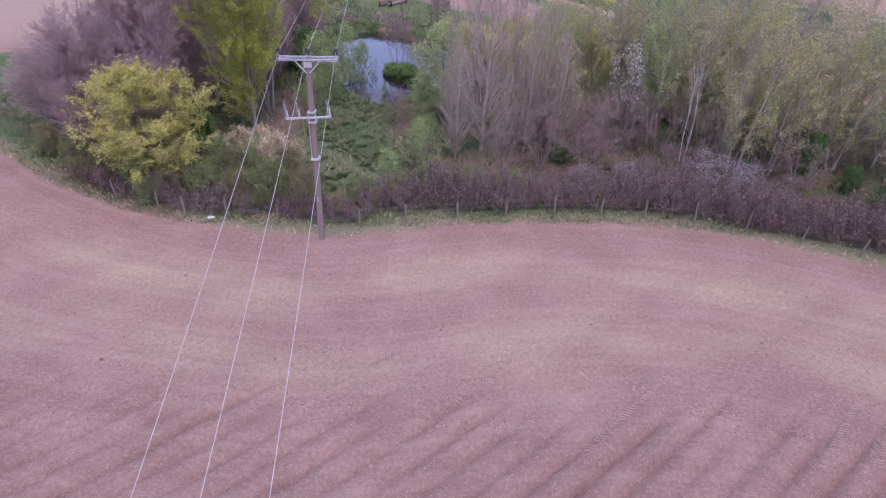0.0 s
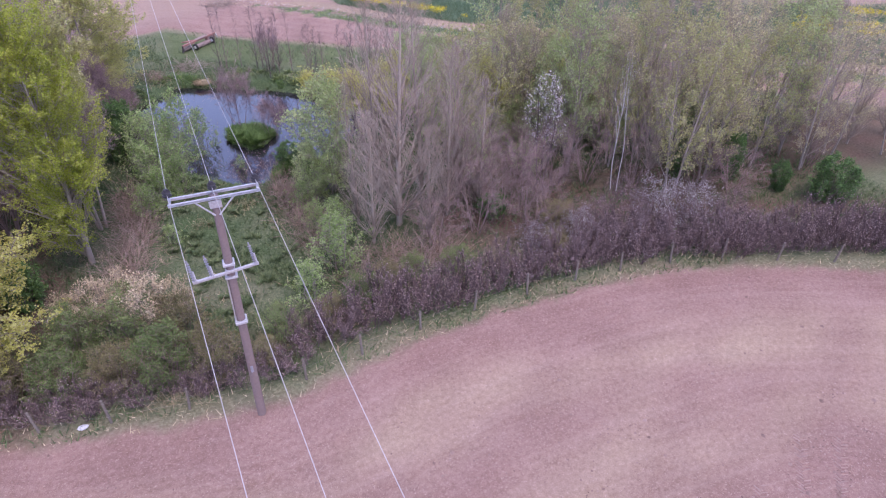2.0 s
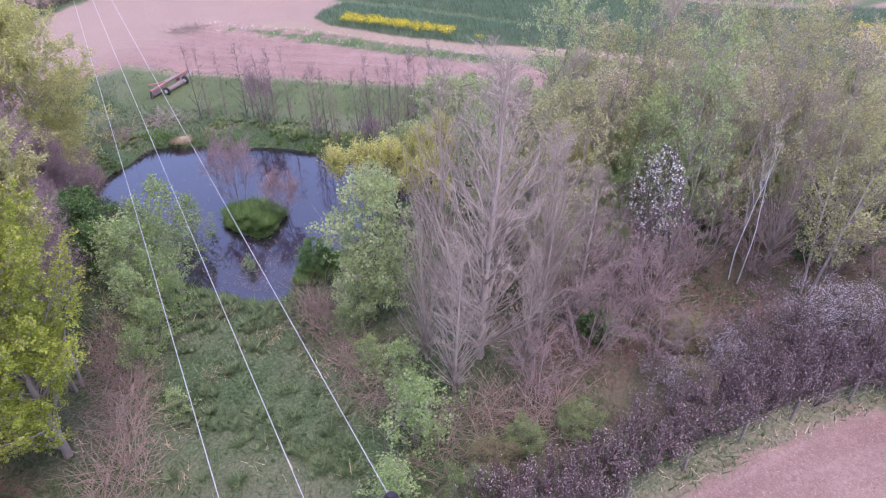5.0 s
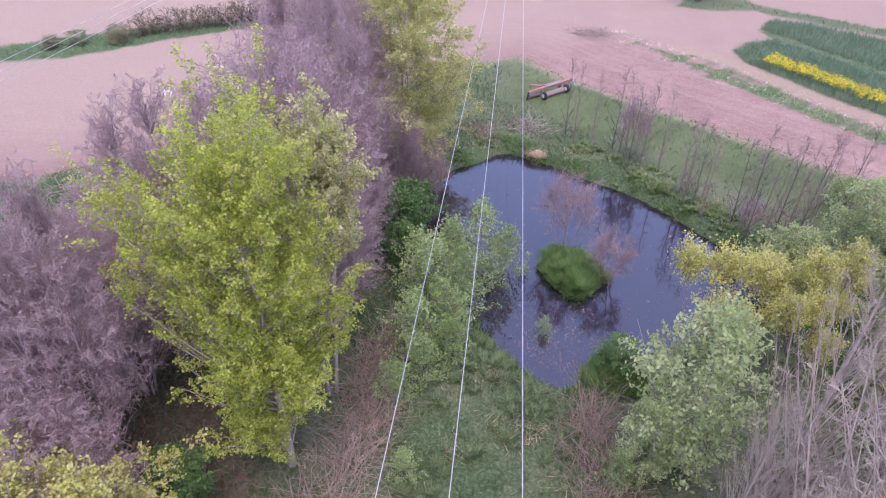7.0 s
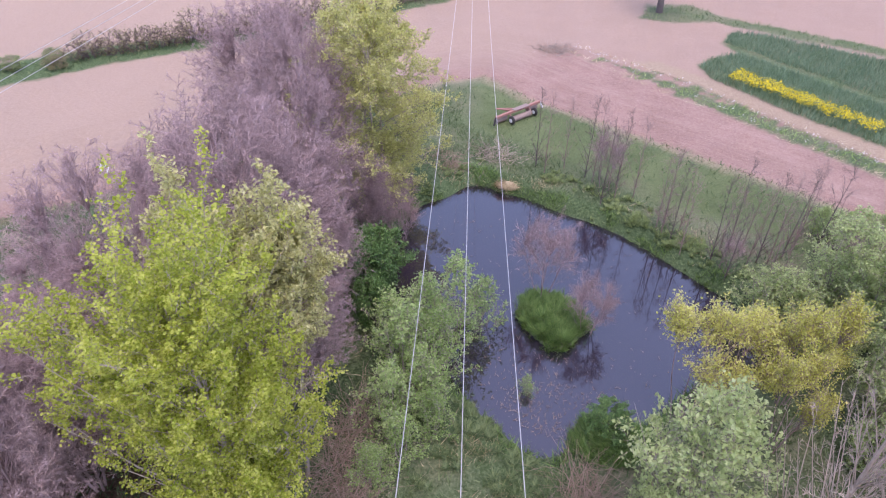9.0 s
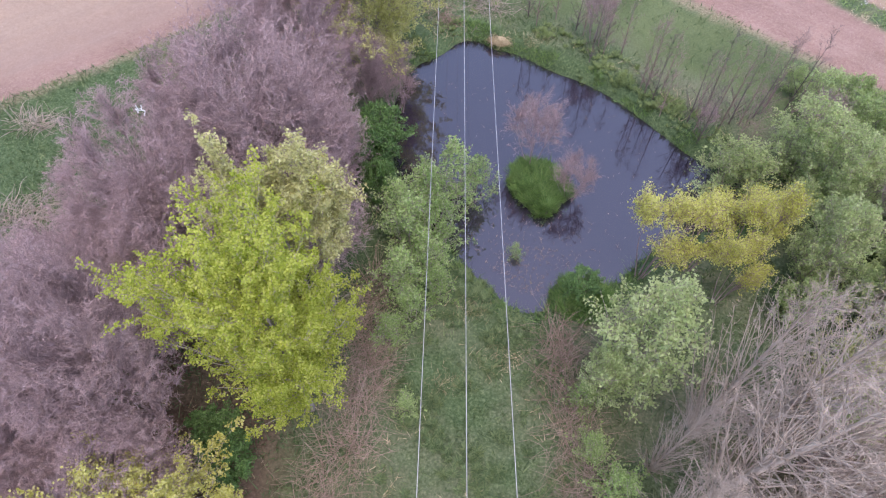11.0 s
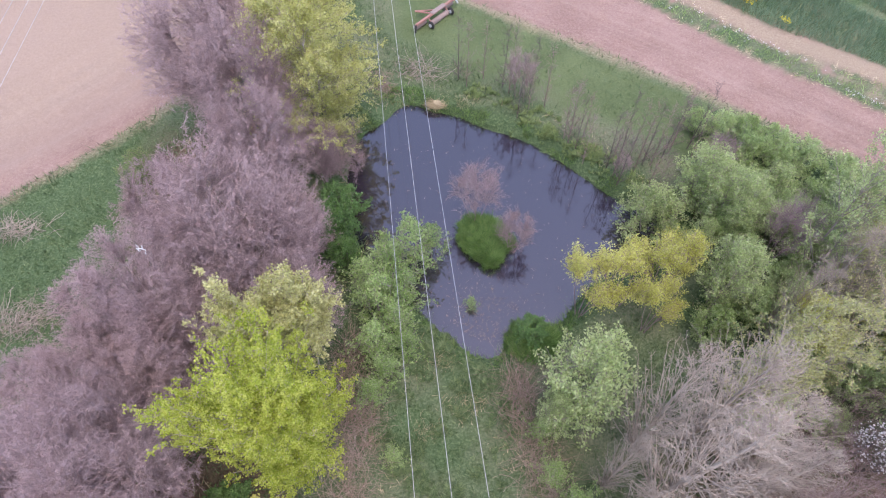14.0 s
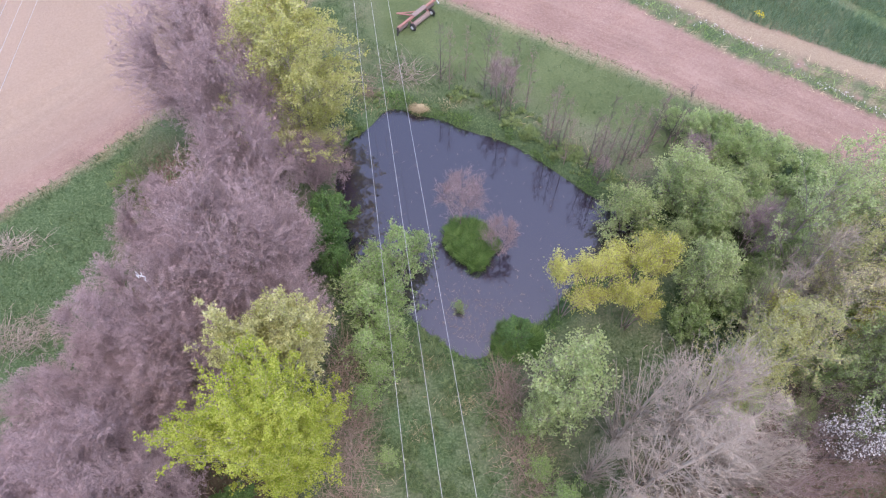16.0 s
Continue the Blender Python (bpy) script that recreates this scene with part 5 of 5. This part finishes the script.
def pond_litter():
    """Broken reed stems and leaves afloat on the pond."""
    rng = np.random.default_rng(390)
    M = 900
    x, y = rng.normal(2.0, 1.5, M), 17.6 + np.abs(rng.normal(0, 2.0, M))
    far = rng.random(M) < 0.25
    x[far], y[far] = rng.uniform(-4, 9, far.sum()), rng.uniform(20, 31, far.sum())
    ok = (inside(x, y, POND) > 0.3) & (inside(x, y, ISLAND) < -0.2)
    x, y = x[ok], y[ok]
    a, L = rng.uniform(0, np.pi, len(x)), rng.uniform(0.03, 0.22, len(x))
    z = np.full(len(x), WATER_LEVEL + 0.006)
    p = np.stack([np.stack([x, y, z], -1), np.stack([x + np.cos(a) * L, y + np.sin(a) * L, z + rng.uniform(0, 0.12, len(x))], -1)], 1)
    tagged(new("floating_litter", mesh_of("floating_litter", *spikes(p, 0.011), STEM_DEAD)), "pale broken reeds and leaves floating on the pond", "pond litter", kind="stuff")


pond_litter()


# ---------------------------------------------------------------- grass, crop, flowers and clods
def blades(rng, x, y, length, width, lean=0.45, lift=0.0):
    """Three-cornered blades, each rooted in the ground."""
    M = len(x)
    z = height_of(x, y) + lift - 0.02
    a = rng.uniform(0, 2 * np.pi, M)
    w = width * rng.uniform(0.7, 1.3, M)
    L = length * rng.uniform(0.5, 1.3, M)
    b = rng.normal(0, lean, (M, 2)) * L[:, None]
    v = np.stack([np.stack([x - np.cos(a) * w, y - np.sin(a) * w, z], -1), np.stack([x + np.cos(a) * w, y + np.sin(a) * w, z], -1), np.stack([x + b[:, 0], y + b[:, 1], z + L * 0.8], -1)], 1)
    return v.reshape(-1, 3), np.arange(M * 3).reshape(M, 3)


def scatter(rng, count, x0, x1, y0, y1, keep):
    x, y = rng.uniform(x0, x1, count), rng.uniform(y0, y1, count)
    k = keep(x, y)
    return x[k], y[k]


rng = np.random.default_rng(400)


def turf_here(x, y):
    return (inside(x, y, NEAR_FIELD) < 0.15) & (inside(x, y, FAR_FIELD) < 0.1) & ((inside(x, y, POND) < -0.35) | (inside(x, y, ISLAND) > 0.0))


def mown_here(x, y):
    return (np.abs(inside(x, y, FAR_FIELD) + 3.0) < 3.0) & (x > -3) & (x < 19) & (y > 20)


x, y = scatter(rng, 190000, -26, 34, 1, 46, lambda x, y: turf_here(x, y) & (~mown_here(x, y) | (rng.random(len(x)) < 0.2)) & (rng.random(len(x)) < 0.35 + 0.5 * (wavy(x, y, 0.8, 3.0) > 0)))
tagged(new("rough_grass", mesh_of("rough_grass", *blades(rng, x, y, 0.32, 0.028, 0.6), BLADE)), "rough green grass round the pond and wood", "grass", kind="stuff")
x, y = scatter(rng, 40000, -26, 24, 1, 46, lambda x, y: turf_here(x, y) & ~mown_here(x, y) & (wavy(x, y, 1.1, 7.0) + 0.4 * wavy(x, y, 3.1, 1.0) > 0.42) & (y < 34) & (x > -15))
tagged(new("dry_grass", mesh_of("dry_grass", *blades(rng, x, y, 0.34, 0.018, 0.8), BLADE_DRY)), "patches of bleached dry grass among the green", "grass", kind="stuff")
# tussocks: blades that spread from many crowns
cx, cy = scatter(rng, 2600, 0, 6.5, 15, 26, lambda x, y: (inside(x, y, ISLAND) > 0.05) | (((x - 4.2) / 1.2) ** 2 + ((y - 17.4) / 1.2) ** 2 < 1))
ex, ey = scatter(rng, 2200, -3.6, 4.2, 4.5, 18.5, lambda x, y: turf_here(x, y) & (wavy(x, y, 1.4, 2.0) + 0.5 * wavy(x, y, 3.3, 5.0) > 0.15))
ox, oy = scatter(rng, 4200, -5.5, 15, 25, 39, lambda x, y: turf_here(x, y) & (inside(x, y, POND) > -3.2) & (wavy(x, y, 0.9, 1.0) + 0.6 * wavy(x, y, 2.6, 3.0) > 0.35))


def tussocks(rng, cx, cy, grow):
    """Blades that spread from each crown."""
    big = np.repeat(rng.uniform(0.6, 1.5, len(cx)) * grow, 60)
    a = rng.uniform(0, 2 * np.pi, len(big))
    span = rng.uniform(0.15, 0.42, len(big)) * big
    root = np.stack([np.repeat(cx, 60), np.repeat(cy, 60), np.repeat(height_of(cx, cy), 60) - 0.03], -1)
    tip = np.stack([np.cos(a) * span * 0.9, np.sin(a) * span * 0.9, span * rng.uniform(0.35, 1.0, len(big))], -1)
    across = np.stack([-np.sin(a), np.cos(a), a * 0], -1) * 0.022
    v = np.stack([root + tip * 0.1 - across, root + tip * 0.1 + across, root + tip], 1).reshape(-1, 3)
    return v, np.arange(len(v)).reshape(-1, 3)


tagged(new("tussock_grass", mesh_of("tussock_grass", *tussocks(rng, cx, cy, 1.0), LEAF_TUSSOCK)), "dense green tussock grass on the islet and bank", "grass", kind="stuff")
tagged(new("bank_tussocks", mesh_of("bank_tussocks", *tussocks(rng, ox, oy, 0.6), LEAF_MID)), "scattered green tussocks on the bank past the pond", "grass", kind="stuff")
tagged(new("clearing_tussocks", mesh_of("clearing_tussocks", *tussocks(rng, ex, ey, 0.7), BLADE)), "dull green grass tussocks in the cleared strip", "grass", kind="stuff")
x, y = scatter(rng, 90000, -7, 14, 15, 36, lambda x, y: (inside(x, y, POND) < -0.15 - 0.2 * wavy(x, y, 2.5)) & (inside(x, y, POND) > -1.0 - 0.8 * wavy(x, y, 0.8, 4.0)) & (wavy(x, y, 1.2, 2.0) > 0.0))
tagged(new("bank_sedge", mesh_of("bank_sedge", *blades(rng, x, y, 0.38, 0.025, 0.6), LEAF_TUSSOCK)), "ragged green sedge and weeds along the pond bank", "sedge", kind="stuff")
x, y = scatter(rng, 14000, -20, 42, -6, 10, lambda x, y: np.abs(inside(x, y, NEAR_FIELD) + 0.55) < 0.75)
tagged(new("verge_grass", mesh_of("verge_grass", *blades(rng, x, y, 0.22, 0.02, 0.7), BLADE_DRY)), "thin dry grass along the field verge", "grass", kind="stuff")
x, y = scatter(rng, 330000, 12, 66, 8, 60, lambda x, y: (inside(x, y, CROP_LAND) > 0) & (np.abs(((x - 18) * 0.75 + (y - 54) * 0.66 - 1.0)) > 0.5))
tagged(new("green_crop", mesh_of("green_crop", *blades(rng, x, y, 0.6, 0.02, 0.3), CROP)), "tall dark green cover crop in strips", "crop", kind="stuff")


def weedy(x, y):
    """How far weeds cover the strip: broken up, and thin towards its northern end."""
    return wavy(x, y, 0.9, 2.0) * 0.8 + wavy(x, y, 2.3, 6.0) * 0.6 + np.clip((51 - y) / 14, -0.7, 0.6) > 0


def yellow_band(x, y):
    s = ((x - 14.6) * 0.70 - (y - 48.6) * 0.71)
    d = ((x - 14.6) * 0.71 + (y - 48.6) * 0.70)
    first = (s > 0.2) & (s < 10.6) & (np.abs(d - 1.55 + 0.04 * s) < 0.75 + 0.3 * wavy(x, y, 1.5) + 0.2 * wavy(x, y, 4.0, 3.0)) & (wavy(x, y, 2.6, 6.0) > -0.55)
    sparse = (s > 10) & (s < 17) & (np.abs(d - 1.3 + 0.04 * s) < 0.4) & (wavy(x, y, 1.1, 2.0) > 0.2)
    patch = (((x - 57) / 8) ** 2 + ((y - 25) / 3.6) ** 2 < 1) & (wavy(x, y, 0.9, 4.0) + 0.4 * wavy(x, y, 2.7, 2.0) > 0.15)
    return (first | sparse | patch) & (inside(x, y, CROP_LAND) > 0.1)


x, y = scatter(rng, 400000, 13, 64, 18, 52, yellow_band)
c = np.stack([x, y, height_of(x, y) + rng.uniform(0.45, 0.75, len(x))], -1)
tagged(new("rape_flowers", mesh_of("rape_flowers", *leaves(rng, c, 0.085, 1.0, 0.6), RAPE)), "bright yellow flowering rape in a band of crop", "flowers", kind="stuff")
x, y = scatter(rng, 60000, 2, 50, 8, 56, lambda x, y: (inside(x, y, WEEDS) > 0.25 - 0.5 * wavy(x, y, 1.6, 2.0)) & weedy(x, y))
tagged(new("weed_strip", mesh_of("weed_strip", *blades(rng, x, y, 0.3, 0.03, 0.6), LEAF_FRESH)), "low green weeds on a strip between fields", "weeds", kind="stuff")
x, y = scatter(rng, 60000, 4, 50, 8, 56, lambda x, y: (np.abs(inside(x, y, WEEDS) - 0.45) < 0.35) & (wavy(x, y, 1.9, 1.0) > 0.25))
c = np.stack([x, y, height_of(x, y) + rng.uniform(0.05, 0.3, len(x))], -1)
tagged(new("white_flowers", mesh_of("white_flowers", *leaves(rng, c, 0.085, 1.0, 0.6), PETAL)), "small white wild flowers on the weedy strip", "flowers", kind="stuff")
x, y = scatter(rng, 60000, 2, 50, 8, 58, lambda x, y: (np.abs(inside(x, y, WEEDS)) < 0.28) & (wavy(x, y, 1.2, 5.0) > -0.2))
tagged(new("straw_litter", mesh_of("straw_litter", *blades(rng, x, y, 0.2, 0.03, 1.2), BLADE_DRY)), "dry straw litter along the weedy strip", "straw", kind="stuff")
# short dark brown blades draw the thin line along the edge furrow
x, y = scatter(rng, 120000, -30, 48, 8, 50, lambda x, y: np.abs(inside(x, y, FAR_FIELD) - 0.08 - 0.1 * wavy(x, y, 1.4)) < 0.13)
tagged(new("furrow_edge_litter", mesh_of("furrow_edge_litter", *blades(rng, x, y, 0.12, 0.03, 1.0), DARK_EARTH)), "thin dark brown line along the field edge", "soil", kind="stuff")
x, y = scatter(rng, 40000, -45, 55, 36, 72, lambda x, y: (inside(x, y, WEST_MARGIN) > 0.1) | (inside(x, y, MARGIN) > 0.1))
tagged(new("margin_grass", mesh_of("margin_grass", *blades(rng, x, y, 0.35, 0.035, 0.6), BLADE)), "grass on the far field margins", "grass", kind="stuff")


def clod_field():
    rng = np.random.default_rng(410)
    x, y = scatter(rng, 52000, -24, 32, -20, 8, lambda x, y: (inside(x, y, NEAR_FIELD) > 0.2) & (rng.random(len(x)) < 0.10 + 0.4 * (wavy(x, y, 0.5, 6.0) > 0.45) * (y < -5)))
    s = rng.uniform(0.014, 0.045, len(x)) * np.where(rng.random(len(x)) < 0.04, 2.4, 1.0)
    z = height_of(x, y)
    octa = np.array([(1, 0, 0), (0, 1, 0), (-1, 0, 0), (0, -1, 0), (0, 0, 0.8), (0, 0, -0.6)])
    v = np.stack([x, y, z], -1)[:, None] + octa[None] * s[:, None, None] * rng.uniform(0.6, 1.4, (len(x), 6, 3))
    f = np.array([(0, 1, 4), (1, 2, 4), (2, 3, 4), (3, 0, 4), (1, 0, 5), (2, 1, 5), (3, 2, 5), (0, 3, 5)])
    q = (f[None] + (np.arange(len(x)) * 6)[:, None, None]).reshape(-1, 3)
    tagged(new("soil_clods", mesh_of("soil_clods", v.reshape(-1, 3), q, SOIL)), "loose clods of reddish soil on the worked field", "soil", kind="stuff")


clod_field()


def damp_clods():
    """Dark lumps turned up where the beds end."""
    rng = np.random.default_rng(415)
    cx, cy = rng.uniform(-14, 26, 46), rng.uniform(-11.5, -6.5, 46)
    x, y = (np.repeat(cx, 34) + rng.normal(0, 0.35, 46 * 34)), (np.repeat(cy, 34) + rng.normal(0, 0.22, 46 * 34))
    s = rng.uniform(0.012, 0.04, len(x))
    octa = np.array([(1, 0, 0), (0, 1, 0), (-1, 0, 0), (0, -1, 0), (0, 0, 0.8), (0, 0, -0.6)])
    v = np.stack([x, y, height_of(x, y)], -1)[:, None] + octa[None] * s[:, None, None] * rng.uniform(0.6, 1.4, (len(x), 6, 3))
    f = np.array([(0, 1, 4), (1, 2, 4), (2, 3, 4), (3, 0, 4), (1, 0, 5), (2, 1, 5), (3, 2, 5), (0, 3, 5)])
    for mat, pick, name, label in ((DARK_EARTH, np.arange(len(x)) % 34 < 14, "damp_clods", "dark damp clods turned up on the field"), (DRY_CRUMB, np.arange(len(x)) % 34 >= 14, "dry_crumbs", "pale dry crumbs of soil on the field")):
        w = v[pick]
        q = (f[None] + (np.arange(len(w)) * 6)[:, None, None]).reshape(-1, 3)
        tagged(new(name, mesh_of(name, w.reshape(-1, 3), q, mat)), label, "soil", kind="stuff")


damp_clods()


def wheel_marks():
    """Chevron lugs pressed by tractor tyres, as low ridges of soil."""
    rng = np.random.default_rng(420)
    runs = [((6.8, -10.2), (9.3, -7.5)), ((8.2, -11.6), (10.0, -10.1)), ((14.4, -11.9), (18.4, -8.2)), ((18.3, -11.1), (20.1, -9.3)), ((18.5, -12.7), (22.7, -8.3)), ((5.2, -11.4), (7.0, -9.4)), ((11.0, -12.0), (14.6, -8.6)),
            ((-4.6, -8.9), (-2.8, -7.2)), ((1.0, -10.4), (4.4, -7.6)), ((20.6, -12.4), (23.4, -9.2)), ((3.2, -8.6), (4.8, -7.4)), ((-0.4, -8.4), (1.0, -7.2)), ((15.6, -9.4), (17.2, -7.6))]
    V, Q = [], []
    for (ax, ay), (bx, by) in runs:
        d = np.array([bx - ax, by - ay])
        L = np.linalg.norm(d)
        d /= L
        sd = np.array([-d[1], d[0]])
        for s in np.arange(0, L, 0.14):
            for side in (-1, 1):
                if rng.random() < 0.3:
                    continue
                c = np.array([ax, ay]) + d * (s + 0.07 * (side > 0)) + sd * side * 0.11
                e = (sd * side + d * 0.55) * 0.12
                h = d * 0.024
                ring = [c - e - h, c + e - h, c + e + h, c - e + h]
                z = ground_height(*c)
                o = len(V)
                V += [(*p, z - 0.01) for p in ring] + [(*(c - e * 0.8), z + 0.03), (*(c + e * 0.8), z + 0.03)]
                Q += [(o, o + 1, o + 5, o + 4), (o + 2, o + 3, o + 4, o + 5)]
    tagged(new("tyre_marks", mesh_of("tyre_marks", V, Q, DRY_CRUMB)), "tractor tyre prints of raised soil lugs", "tyre marks", kind="stuff")


wheel_marks()

bm = bmesh.new()
bmesh.ops.create_icosphere(bm, subdivisions=2, radius=0.16, matrix=Matrix.Diagonal((1.3, 0.8, 0.45, 1)))
for v in bm.verts:
    v.co += Vector((noise.noise(v.co * 9), noise.noise(v.co * 7 + Vector((3, 1, 2))), 0)) * 0.05
me = bpy.data.meshes.new("plastic_scrap")
bm.to_mesh(me)
bm.free()
me.materials.append(WHITE_SCRAP)
ob = tagged(new("plastic_scrap", me), "crumpled white plastic scrap on the field verge", "litter")
ob.location = (-5.9, 1.5, ground_height(-5.9, 1.5) + 0.04)
